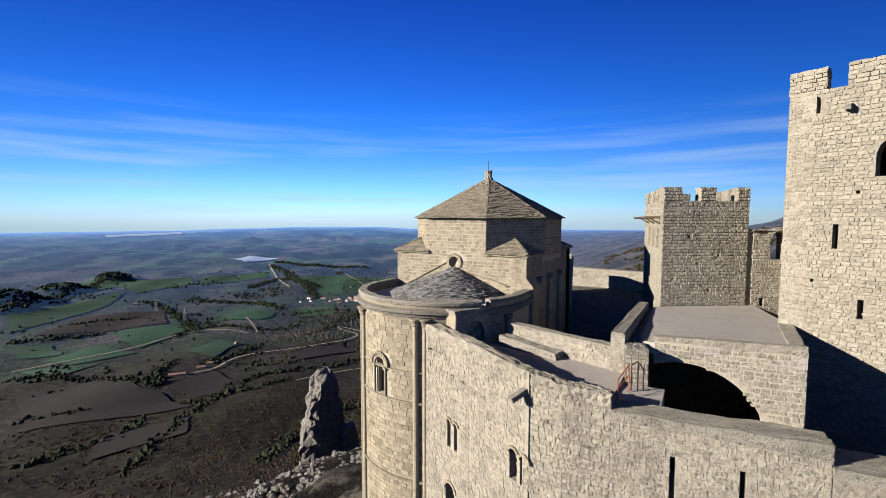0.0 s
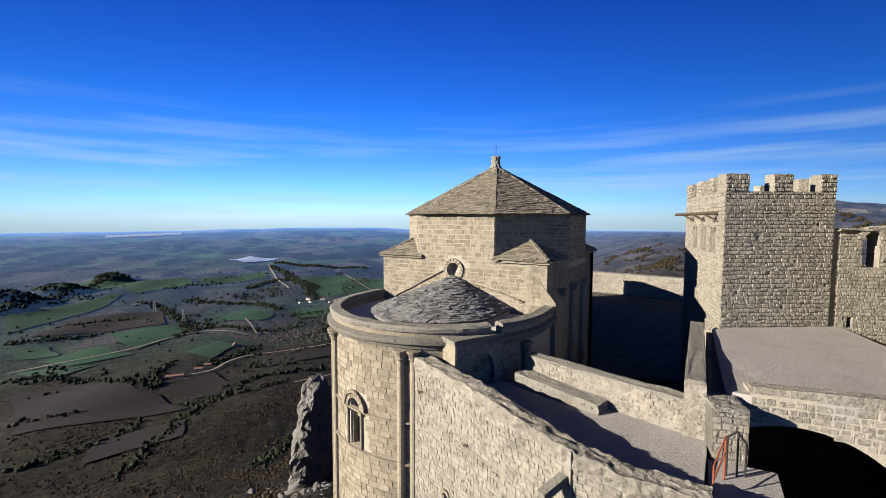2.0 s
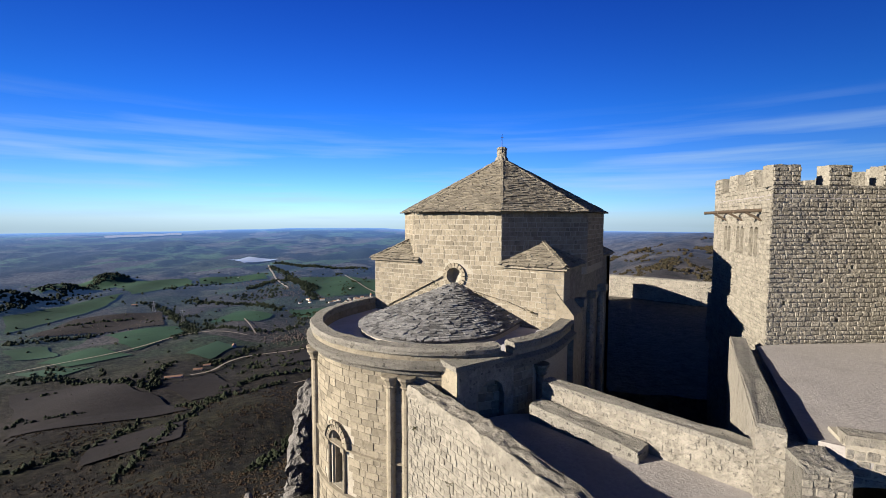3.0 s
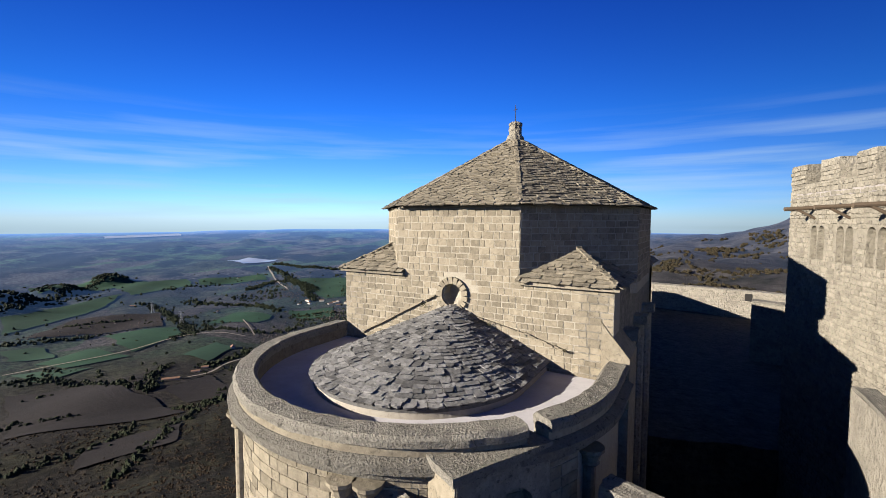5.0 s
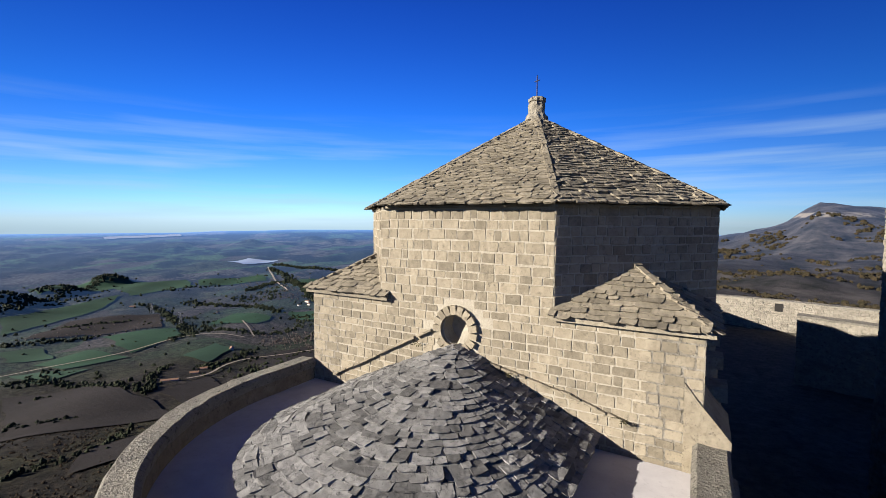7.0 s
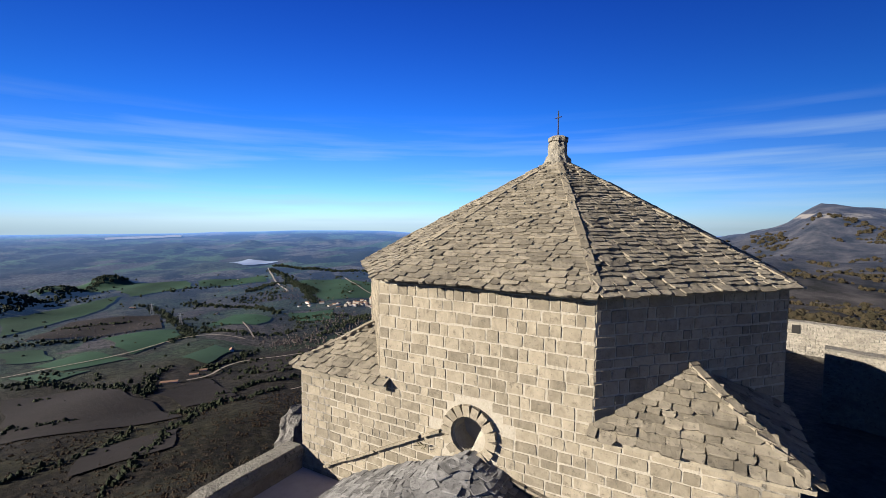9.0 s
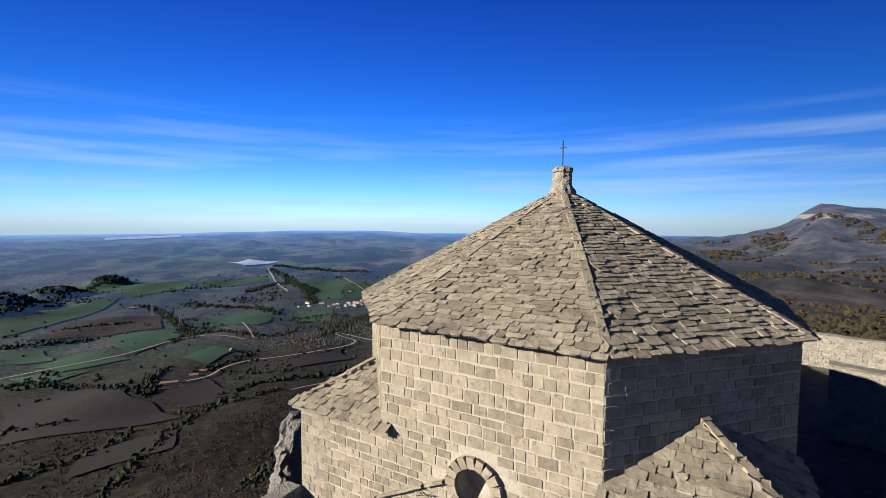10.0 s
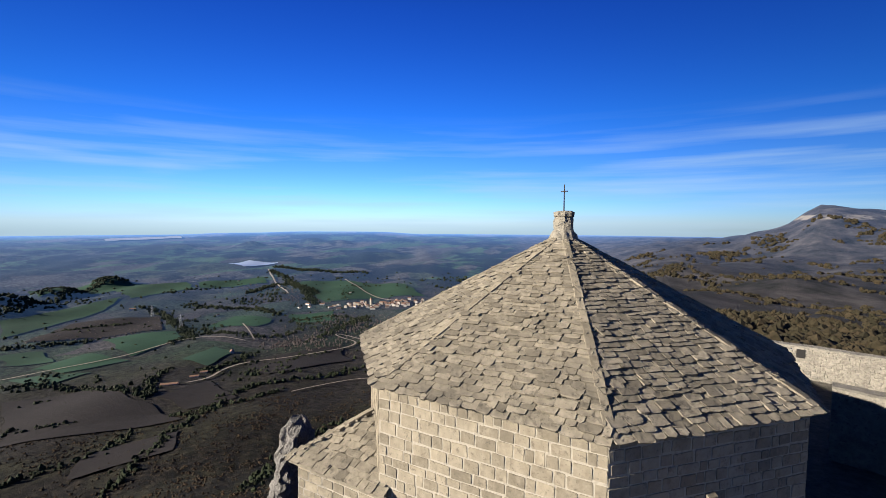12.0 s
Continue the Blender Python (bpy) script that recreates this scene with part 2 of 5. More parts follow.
    plain_far = k.mix(k.ramp(k.noise(0.003, 6, rough=0.65), (0.47, 0.0), (0.53, 0.92)), plain_far, (0.006, 0.008, 0.009))
    col = k.mix(k.ramp(k.math("DIVIDE", r, 5000.0), (0.36, 0.0), (0.5, 1.0)), col, plain_far)
    col = k.mix(1.0, col, k.ramp(k.noise(0.09, 9, rough=0.8), (0.38, 0.15), (0.5, 0.75), (0.62, 1.6)), "MULTIPLY")
    col = k.mix(k.ramp(east, (0.03, 0.0), (0.1, 1.0)), col, moor)
    k.bump(k.noise(0.15, 8, rough=0.75), 1.0, 3.5)
    # haze put into the material as blue emission, stronger with distance
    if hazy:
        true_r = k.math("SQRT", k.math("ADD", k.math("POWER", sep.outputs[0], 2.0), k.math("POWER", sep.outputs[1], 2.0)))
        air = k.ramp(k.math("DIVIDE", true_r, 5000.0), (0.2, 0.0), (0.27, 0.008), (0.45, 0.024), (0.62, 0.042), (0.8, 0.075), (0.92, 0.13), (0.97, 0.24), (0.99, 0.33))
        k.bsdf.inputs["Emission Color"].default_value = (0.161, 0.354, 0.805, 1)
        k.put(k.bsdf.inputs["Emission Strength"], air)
    return k.done(col, 0.95, 0.08)


COUNTRY = open_country("open_country")
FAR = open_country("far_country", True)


# ---- building helpers ----
class Build:
    """Vertices and faces of one mesh."""

    def __init__(self):
        self.v, self.f, self.weld = [], [], False

    def add(self, verts, faces):
        n = len(self.v)
        self.v += [tuple(p) for p in verts]
        self.f += [tuple(n + i for i in q) for q in faces]
        return self

    def hexa(self, p):
        """Eight corners: four below, four above, both the same way round."""
        return self.add(p, [(3, 2, 1, 0), (4, 5, 6, 7), (0, 1, 5, 4), (1, 2, 6, 5), (2, 3, 7, 6), (3, 0, 4, 7)])

    def prism(self, pts, z0, z1):
        """An upright prism over a plan; z0 and z1 may be one height or one for each corner."""
        n = len(pts)
        lo = z0 if isinstance(z0, (list, tuple)) else [z0] * n
        hi = z1 if isinstance(z1, (list, tuple)) else [z1] * n
        verts = [(x, y, z) for (x, y), z in zip(pts, lo)] + [(x, y, z) for (x, y), z in zip(pts, hi)]
        faces = [tuple(range(n - 1, -1, -1)), tuple(range(n, 2 * n))]
        faces += [(i, (i + 1) % n, n + (i + 1) % n, n + i) for i in range(n)]
        return self.add(verts, faces)

    def box(self, m, size):
        x, y, z = (s / 2 for s in size)
        c = [(-x, -y, -z), (x, -y, -z), (x, y, -z), (-x, y, -z), (-x, -y, z), (x, -y, z), (x, y, z), (-x, y, z)]
        return self.hexa([m @ Vector(p) for p in c])

    def sweep(self, rails, caps=True):
        """Joins closed sections, each a list of as many points."""
        n = len(rails[0])
        verts = [p for ring in rails for p in ring]
        faces = [(i * n + j, i * n + (j + 1) % n, (i + 1) * n + (j + 1) % n, (i + 1) * n + j) for i in range(len(rails) - 1) for j in range(n)]
        if caps:
            faces += [tuple(range(n - 1, -1, -1)), tuple((len(rails) - 1) * n + j for j in range(n))]
        return self.add(verts, faces)

    def tube(self, a, b, r0, r1=None, n=8):
        a, b = Vector(a), Vector(b)
        q = (b - a).to_track_quat("Z", "Y")
        ring = lambda c, r: [c + q @ Vector((r * math.cos(i * math.tau / n), r * math.sin(i * math.tau / n), 0)) for i in range(n)]
        return self.sweep([ring(a, r0), ring(b, r0 if r1 is None else r1)])

    def mesh(self, name):
        me = bpy.data.meshes.new(name)
        me.from_pydata(self.v, [], self.f)
        bm = bmesh.new()
        bm.from_mesh(me)
        if self.weld:
            bmesh.ops.remove_doubles(bm, verts=bm.verts, dist=0.0005)
        bmesh.ops.recalc_face_normals(bm, faces=bm.faces)
        bm.to_mesh(me)
        bm.free()
        return me


def thing(name, at, label, category, group="", kind=""):
    ob = new(name)
    ob.empty_display_size = 0.2
    ob.location = at
    return tagged(ob, label, category, group, kind)


def part(name, b, material, parent=None, label=""):
    """One mesh object under a thing or under a part; all shapes are given in the world's metres."""
    me = b.mesh(name) if isinstance(b, Build) else b
    if not me.materials:
        me.materials.append(material)
    ob = new(name, me)
    if parent:
        ob.parent = parent
        ob.matrix_parent_inverse = Matrix.Translation(-parent.location)
    return tagged(ob, label)


def setting(name, b, material, label, category):
    return tagged(part(name, b, material), label, category, "", "structure")


def roughen(ob, size, amount, cuts=0):
    """Shakes the corners of a mesh, so that no edge is ruler straight."""
    bm = bmesh.new()
    bm.from_mesh(ob.data)
    if cuts:
        long = [ed for ed in bm.edges if ed.calc_length() > size]
        bmesh.ops.subdivide_edges(bm, edges=long, cuts=cuts, use_grid_fill=True)
    for v in bm.verts:
        v.co += noise.noise_vector(v.co / size) * amount
    bm.to_mesh(ob.data)
    bm.free()
    return ob


def unit_block(seed, worn=0.07):
    """A dressed stone one unit wide, deep and high, its face a little smaller than its body."""
    rng = random.Random(seed)
    j = lambda s: rng.uniform(-s, s)
    cut = 0.05 + worn * 0.45          # corners knocked off, more so on rough stones
    plan = []
    for sx, sz in ((-1, -1), (1, -1), (1, 1), (-1, 1)):
        a, c = cut * rng.uniform(0.4, 1.3) * 0.6, cut * rng.uniform(0.4, 1.3)
        pair = [(sx * 0.5, sz * (0.5 - c)), (sx * (0.5 - a), sz * 0.5)]
        plan += pair if sx * sz > 0 else pair[::-1]
    plan = plan[1:] + plan[:1]
    n = len(plan)
    mid = [(x * (0.99 + j(0.02)), 0.8 + j(0.05), z * (0.98 + j(0.03))) for x, z in plan]
    face = [(x * (1 - worn * 0.5 + j(0.03)), 1 + j(0.05), z * (1 - worn * 0.9 + j(0.04))) for x, z in plan]
    verts = [(x, 0, z) for x, z in plan] + mid + face
    faces = [(k * n + i, k * n + (i + 1) % n, (k + 1) * n + (i + 1) % n, (k + 1) * n + i) for k in range(2) for i in range(n)] + [tuple(range(2 * n, 3 * n))]
    return verts, faces


def unit_slab(seed):
    """A rough roofing slab: one unit wide, one long up the slope and one thick, lower edge broken."""
    rng = random.Random(seed)
    j = lambda s: rng.uniform(-s, s)
    plan = [(-0.5 + j(0.05), 0.5), (-0.5 + j(0.05), -0.36 + j(0.08)), (-0.4 + j(0.06), -0.47 + j(0.05)), (j(0.2), -0.5 + j(0.06)), (0.4 + j(0.06), -0.46 + j(0.07)), (0.5 + j(0.05), -0.36 + j(0.1)), (0.5 + j(0.05), 0.5)]
    n = len(plan)
    verts = [(x * 0.93, y * 0.9 + 0.05, 0) for x, y in plan] + [(x, y, 1 + j(0.22)) for x, y in plan]
    faces = [tuple(range(n - 1, -1, -1)), tuple(range(n, 2 * n))] + [(i, (i + 1) % n, n + (i + 1) % n, n + i) for i in range(n)]
    return verts, faces


def unit_voussoir():
    return unit_block(77, 0.06)


BLOCKS = [unit_block(i) for i in range(10)]
ROUGH_BLOCKS = [unit_block(20 + i, 0.2) for i in range(10)]
SLABS = [unit_slab(40 + i) for i in range(14)]
SHARED = {}


def shared(shapes, i, name, material):
    key = (id(shapes), i, material.name)
    if key not in SHARED:
        me = bpy.data.meshes.new(name)
        me.from_pydata(shapes[i][0], [], shapes[i][1])
        me.materials.append(material)
        SHARED[key] = me
    return SHARED[key]


def pieces(name, shapes, placed, material, parent, near=None, most=300, rest_name=""):
    """Lays the pieces (a pose with its size in it): the nearest to a spot as objects of their own, the rest in one mesh."""
    rng = random.Random(len(placed) + len(name))
    if near is not None:
        placed = sorted(placed, key=lambda m: (m.translation - Vector(near)).length)
    else:
        most = 0
    for m in placed[:most]:
        ob = new(name, shared(shapes, rng.randrange(len(shapes)), name, material))
        ob.parent = parent
        ob.matrix_parent_inverse = Matrix.Identity(4)
        ob.matrix_basis = m
    rest = placed[most:]
    if rest:
        b = Build()
        for m in rest:
            verts, faces = shapes[rng.randrange(len(shapes))]
            b.add([m @ Vector(p) for p in verts], faces)
        me = bpy.data.meshes.new(rest_name or {"roof_slab": "slab_covering", "hip_stone": "hip_kerb"}.get(name, "masonry"))
        me.from_pydata(b.v, [], b.f)
        me.materials.append(material)
        ob = new(rest_name or {"roof_slab": "slab_covering", "hip_stone": "hip_kerb"}.get(name, "masonry"), me)
        ob.parent = parent
        tagged(ob, kind="stuff")


def frame_of(u, n, at, size):
    """A pose with size: x along u, y along n, z up the third way."""
    u, n = Vector(u).normalized(), Vector(n).normalized()
    w = u.cross(n)
    m = Matrix((u * size[0], n * size[1], w * size[2])).transposed().to_4x4()
    m.translation = Vector(at)
    return m


def courses(seed, z0, z1, high, long, span, skip=None, jitter=0.3):
    """Courses of stones on a wall: yields middle along, middle up, length and height. span(z): the wall's two ends at that height."""
    rng = random.Random(seed)
    z = z0
    while z < z1 - high * 0.3:
        h = min(high * rng.uniform(1 - jitter * 0.6, 1 + jitter * 0.6), z1 - z)
        a, b = span(z + h / 2)
        x = a - rng.uniform(0, long * 0.6)
        while x < b:
            w = long * rng.uniform(1 - jitter * 1.4, 1 + jitter * 1.5)
            x0, x1 = max(a, x), min(b, x + w)
            if b - x1 < long * 0.25:
                x1 = b
            if x1 - x0 > 0.06 and not (skip and skip((x0 + x1) / 2, z + h / 2, (x1 - x0) / 2, h / 2)):
                yield (x0 + x1) / 2, z + h / 2, x1 - x0, h
            x = max(x + w, x1)
        z += h


def wall_stones(seed, a, b, z0, z1, high, long, proud=0.03, joint=0.012, span=None, skip=None, jitter=0.3, batter=0.0):
    """Poses of the stones on the face that runs from a to b, seen with a at its left; they stand proud of it."""
    a, b = Vector((*a, 0)), Vector((*b, 0))
    u = (b - a).normalized()
    n = Vector((u.y, -u.x, 0))
    length = (b - a).length
    rng = random.Random(seed + 1)
    out = []
    for x, z, w, h in courses(seed, z0, z1, high, long, span or (lambda _: (0, length)), skip, jitter):
        base = a + u * x + Vector((0, 0, z)) - n * (0.06 + batter * (z - z0))
        m = frame_of(u, n, base, (w - joint, 0.06 + proud * rng.uniform(0.35, 1.3), h - joint))
        rough = min(1.0, max(0.0, jitter - 0.3) / 0.12)      # rubble: stones of uneven height, a little askew
        if rough:
            m.translation += Vector((0, 0, rng.uniform(-0.1, 0.1) * h * rough))
            skew = Matrix.Rotation(radians(rng.uniform(-5, 5)) * rough, 4, n)
            shrink = Matrix.Diagonal((1 - rough * rng.uniform(0, 0.18), 1, 1 - rough * rng.uniform(-0.04, 0.28), 1))
            m = Matrix.Translation(m.translation) @ skew @ Matrix.Translation(-m.translation) @ m @ shrink
        out.append(m)
    return out


def wall_slab(b, a, c, z0, z1, thick, holes=(), inset=0.0, mitre=(0.0, 0.0)):
    """A wall from a to c (a at the left, seen from outside) with openings right through it.
    holes: (middle along, bottom, width, height, head): head 'flat', 'round' or 'circle'."""
    b.weld = True
    a, c = Vector((*a, 0)), Vector((*c, 0))
    u = (c - a).normalized()
    n = Vector((u.y, -u.x, 0))
    length = (c - a).length
    cuts = {0.0, length}
    for x, z, w, h, head in holes:
        steps = 2 if head == "flat" else 13
        cuts |= {x - w / 2 + w * i / (steps - 1) for i in range(steps)}
    cuts = sorted(cuts)

    def limits(hole, s):
        x, z, w, h, head = hole
        q = math.sqrt(max(0.0, 1 - min(1.0, abs(s - x) / (w / 2)) ** 2)) * w / 2
        if head == "circle":
            return z + h / 2 - q, z + h / 2 + q
        return z, z + h if head == "flat" else z + h - w / 2 + q

    for s0, s1 in zip(cuts, cuts[1:]):
        mid = (s0 + s1) / 2
        inside = sorted([hl for hl in holes if abs(mid - hl[0]) < hl[2] / 2], key=lambda hl: hl[1])
        low = (z0, z0)
        spans = []
        for hl in inside:
            p, q = limits(hl, s0), limits(hl, s1)
            spans.append((low, (p[0], q[0])))
            low = (p[1], q[1])
        spans.append((low, (z1, z1)))
        for (l0, l1), (h0, h1) in spans:
            p0, p1 = a + u * s0 - n * inset, a + u * s1 - n * inset
            q0, q1 = p0 - n * thick + u * (mitre[0] if s0 == 0 else 0), p1 - n * thick - u * (mitre[1] if s1 == length else 0)
            b.hexa([(*p.xy, z) for p, z in ((p0, l0), (p1, l1), (q1, l1), (q0, l0), (p0, h0), (p1, h1), (q1, h1), (q0, h0))])
    return b


def clear_of(holes, margin=0.0):
    """A test for stones: whether one would cover an opening."""
    def test(x, z, hw, hh):
        for hx, hz, w, h, head in holes:
            if head == "flat":
                if abs(x - hx) < w / 2 + hw * 0.75 + margin and hz - hh * 0.75 - margin < z < hz + h + hh * 0.75 + margin:
                    return True
            else:
                top = hz + h - w / 2 if head == "round" else hz + h / 2
                dx, dz = max(0.0, abs(x - hx) - hw), max(0.0, abs(z - top) - hh)
                if math.hypot(dx, dz) < w / 2 + margin - 0.01:
                    return True
                if head == "round" and abs(x - hx) < w / 2 + hw * 0.8 + margin and hz - hh * 0.8 < z < top:
                    return True
        return False
    return test


def arch_stones(a, c, x, z, r0, r1, proud, start=0, end=180, count=9):
    """Wedge stones round an arch or a ring, on the face from a to c."""
    a, c = Vector((*a, 0)), Vector((*c, 0))
    u = (c - a).normalized()
    n = Vector((u.y, -u.x, 0))
    up = Vector((0, 0, 1))
    out = []
    for i in range(count):
        t = radians(start + (end - start) * (i + 0.5) / count)
        along = u * -math.sin(t) + up * math.cos(t)
        mid = a + u * (x + math.cos(t) * (r0 + r1) / 2) + up * (z + math.sin(t) * (r0 + r1) / 2)
        wide = radians(abs(end - start)) / count * (r0 + r1) / 2 - 0.012
        out.append(frame_of(along, n, mid - n * 0.05, (wide, 0.05 + proud, r1 - r0)))
    return out


def facet_slabs(seed, a, b, t, exposure, wide, thick=0.04, over=0.1):
    """Overlapping slabs on a roof slope with the eave a-b (a at the left from outside) that narrows to t."""
    a, b, t = Vector(a), Vector(b), Vector(t)
    u = (b - a).normalized()
    xt = (t - a).dot(u)
    s = (t - a) - u * xt
    high = s.length
    s.normalize()
    n = u.cross(s)
    length = (b - a).length
    rng = random.Random(seed)
    out = []
    d = -over
    while d < high - 0.12:
        e = exposure * rng.uniform(0.88, 1.12) * (1.25 if d < 0 else 1.0)
        f = max(0.0, d / high)
        xa, xb = f * xt, length + f * (xt - length)
        x = xa - rng.uniform(0, wide * 0.5)
        while x < xb - 0.03:
            w = wide * rng.uniform(0.55, 1.55)
            x0, x1 = max(x, xa), min(x + w, xb)
            if x1 - x0 > 0.07:
                y = (s - n * rng.uniform(0.11, 0.19)).normalized()
                long = e * rng.uniform(1.45, 1.75)
                at = a + u * ((x0 + x1) / 2) + s * (d + long / 2 + rng.uniform(-0.03, 0.03)) + n * (thick * 0.7 + rng.uniform(0, 0.018))
                turn = Matrix.Rotation(rng.uniform(-0.05, 0.05), 4, n)
                out.append(frame_of(turn.to_3x3() @ u, turn.to_3x3() @ y, at, ((x1 - x0) - 0.012, long, thick * rng.uniform(0.7, 1.3))))
            x += w
        d += e
    return out


def hip_stones(seed, a, b, wide, high, long):
    """A line of kerb stones up a hip."""
    a, b = Vector(a), Vector(b)
    way = (b - a).normalized()
    side = way.cross(Vector((0, 0, 1))).normalized()
    rng = random.Random(seed)
    out, d, total = [], 0.0, (b - a).length
    while d < total:
        l = min(long * rng.uniform(0.7, 1.3), total - d + 0.05)
        up = side.cross(way)
        out.append(frame_of(side, way, a + way * (d + l / 2) + up * rng.uniform(-0.01, 0.02), (wide * rng.uniform(0.85, 1.15), l - 0.015, high)))
        d += l
    return out


# ---- open country ----
PR = (0, 20, 40, 100, 200, 400, 700, 1000, 1400, 1900, 2500, 3200, 4000, 4950)
PZ = (22, 16, 2, -34, -86, -165, -220, -247, -265, -274, -258, -212, -152, -78)
QR = (0, 25, 46, 58, 90, 200, 500, 1000, 1700)
QZ = (22, 26, 28.5, 27, 16, 2, -42, -75, -72)
RIDGE_AZ = (60, 70, 75.6, 77.5, 79, 80, 81, 82.4, 84.7, 87, 89.7, 96, 110)
RIDGE_Z = (88, 90, 100, 114, 136, 136, 98, 42, 6, -32, -52, -85, -110)
HILLS = ((165.5, 2150, 40, 85), (162, 2350, 34, 85), (157.6, 2560, 36, 75), (168, 2000, 40, 150), (172, 2600, 60, 200),
         (144, 4000, 30, 90), (137, 4250, 34, 110), (134, 4100, 22, 150), (129, 3300, 26, 170), (152, 3900, 18, 200),
         (126, 4300, 20, 120), (138, 4850, 26, 420), (130, 4850, 24, 380), (146, 4850, 14, 300), (148, 2950, 16, 120), (140, 2500, 10, 90))


def smooth(a, b, x):
    t = min(1.0, max(0.0, (x - a) / (b - a)))
    return t * t * (3 - 2 * t)


def height(x, y):
    """The height of the open country at (x, y)."""
    r, az = math.hypot(x, y), math.degrees(math.atan2(y, x)) % 360
    w = smooth(112, 92, az) if az < 200 else smooth(200, 250, az)
    plain = float(np.interp(r, PR, PZ))
    ridge = float(np.interp(az, RIDGE_AZ, RIDGE_Z)) if az < 200 else 95.0
    if r < 1700:
        hill = float(np.interp(r, QR, QZ))
    elif r < 2600:
        hill = -72 + (ridge + 72) * smooth(1700, 2600, r)
    else:
        hill = ridge + (-78 - ridge) * smooth(2600, 4900, r)
    z = plain + (hill - plain) * w
    rough = smooth(40, 400, r) * (1 - smooth(3800, 4700, r))
    z += rough * (6 * math.sin(x / 130 + 1) * math.sin(y / 170) + 3 * math.sin(x / 47 + y / 61) + (2 + 10 * w) * math.sin(y / 88 - x / 103) * math.sin(x / 71 + 2))
    for a, hr, up, wide in HILLS:
        d = (x - hr * math.cos(math.radians(a))) ** 2 + (y - hr * math.sin(math.radians(a))) ** 2
        if d < 12 * wide * wide:
            z += up * math.exp(-((d / (wide * wide)) ** 1.5))
    return z


def country_mesh(r0, r1, rows, azimuths):
    b = Build()
    radii = [r0 * (r1 / r0) ** (i / rows) for i in range(rows + 1)]
    for r in radii:
        for az in azimuths:
            x, y = r * math.cos(radians(az)), r * math.sin(radians(az))
            z = height(x, y)
            if r < 500:
                z += noise.noise(Vector((x, y, 0)) / 9) * min(2.0, r / 22) + noise.noise(Vector((x, y, 5)) / 3) * min(0.9, r / 40)
            b.v.append((x, y, z))
    n = len(azimuths)
    b.f = [(i * n + j, i * n + (j + 1) % n, (i + 1) * n + (j + 1) % n, (i + 1) * n + j) for i in range(rows) for j in range(n)]
    return b


AZ = [66 + 0.5 * i for i in range(228)] + [180 + 5 * i for i in range(50)]
near_country = country_mesh(9, 1000, 120, AZ)
near_country.v.append((0, 0, 22))
near_country.f += [((j + 1) % len(AZ), j, len(near_country.v) - 1) for j in range(len(AZ))]
ground = setting("ground", near_country, COUNTRY, "rolling winter farmland and dry scrub slope below the castle", "ground")
for p in ground.data.polygons:
    p.use_smooth = True
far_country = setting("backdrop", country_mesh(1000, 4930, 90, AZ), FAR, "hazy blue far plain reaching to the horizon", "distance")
for p in far_country.data.polygons:
    p.use_smooth = True

# ---- church: crossing and octagon ----
CX, CY, APO, EAVE = 0.15, 4.8, 4.8, 40.5
CORNER = 38.3
oct_r = APO / math.cos(radians(22.5))
octagon = [(-2.12, 0), (2.2, 0), (5.0, 3.0), (5.0, 6.6), (2.2, 9.6), (-2.12, 9.6), (-4.6, 6.85), (-4.6, 2.75)]
church = thing("church", (CX, CY, 22), "honey stone romanesque church crossing with an octagonal stone-slab roof", "church")

x0, x1 = -4.46, 4.82
oculus_hole = (-x0, 37.74 - 0.34, 0.68, 0.68, "circle")
b = Build()
wall_slab(b, (x0, 0), (x1, 0), 20, CORNER, 0.9, [oculus_hole], 0.004)
east_wall = part("east_wall", b, MORTAR, church)
fx0, fx1 = octagon[0][0] - x0, octagon[1][0] - x0
front_span = lambda z: (0.0, x1 - x0) if z < CORNER - 0.05 else (fx0, fx1)
ring_zone = [(-x0, 37.74 - 0.56, 1.12, 1.12, "circle")]
east_stones = wall_stones(3, (x0, 0), (x1, 0), 35.5, EAVE - 0.02, 0.205, 0.31, 0.006, 0.012, front_span, clear_of(ring_zone), 0.36)
ring_stones = arch_stones((x0, 0), (x1, 0), -x0, 37.74, 0.35, 0.56, 0.09, 0, 360, 17)

b = Build()
b.box(pose(0, 0.5, 37.74), (1.1, 0.14, 1.1))
roughen(part("oculus_blocking", b, PLASTER, church, "rough plaster blocking deep in the round window"), 0.3, 0.05, 5)
b = Build()
b.add([(0.02, 0.03, 37.42), (0.34, 0.03, 37.5), (0.36, 0.03, 37.82), (0.24, 0.06, 37.92), (0.1, 0.42, 37.42), (0.33, 0.42, 37.5), (0.33, 0.42, 37.78), (0.27, 0.42, 37.84)],
      [(3, 2, 1, 0), (4, 5, 6, 7), (0, 1, 5, 4), (1, 2, 6, 5), (2, 3, 7, 6), (3, 0, 4, 7)])
roughen(part("mortar_patch", b, MORTAR, church, "white mortar patch in the round window"), 0.15, 0.03, 3)
b = Build()
wall_slab(b, (x1, 0), (x1, 9.7), 20, CORNER, 0.9)
part("side_wall", b, RUBBLE, church)
b = Build()
wall_slab(b, (x0, 9.7), (x0, 0), 20, CORNER, 0.9)
part("side_wall", b, RUBBLE, church)
b = Build()
wall_slab(b, (x1, 9.7), (x0, 9.7), 20, CORNER, 0.9)
part("back_wall", b, RUBBLE, church)

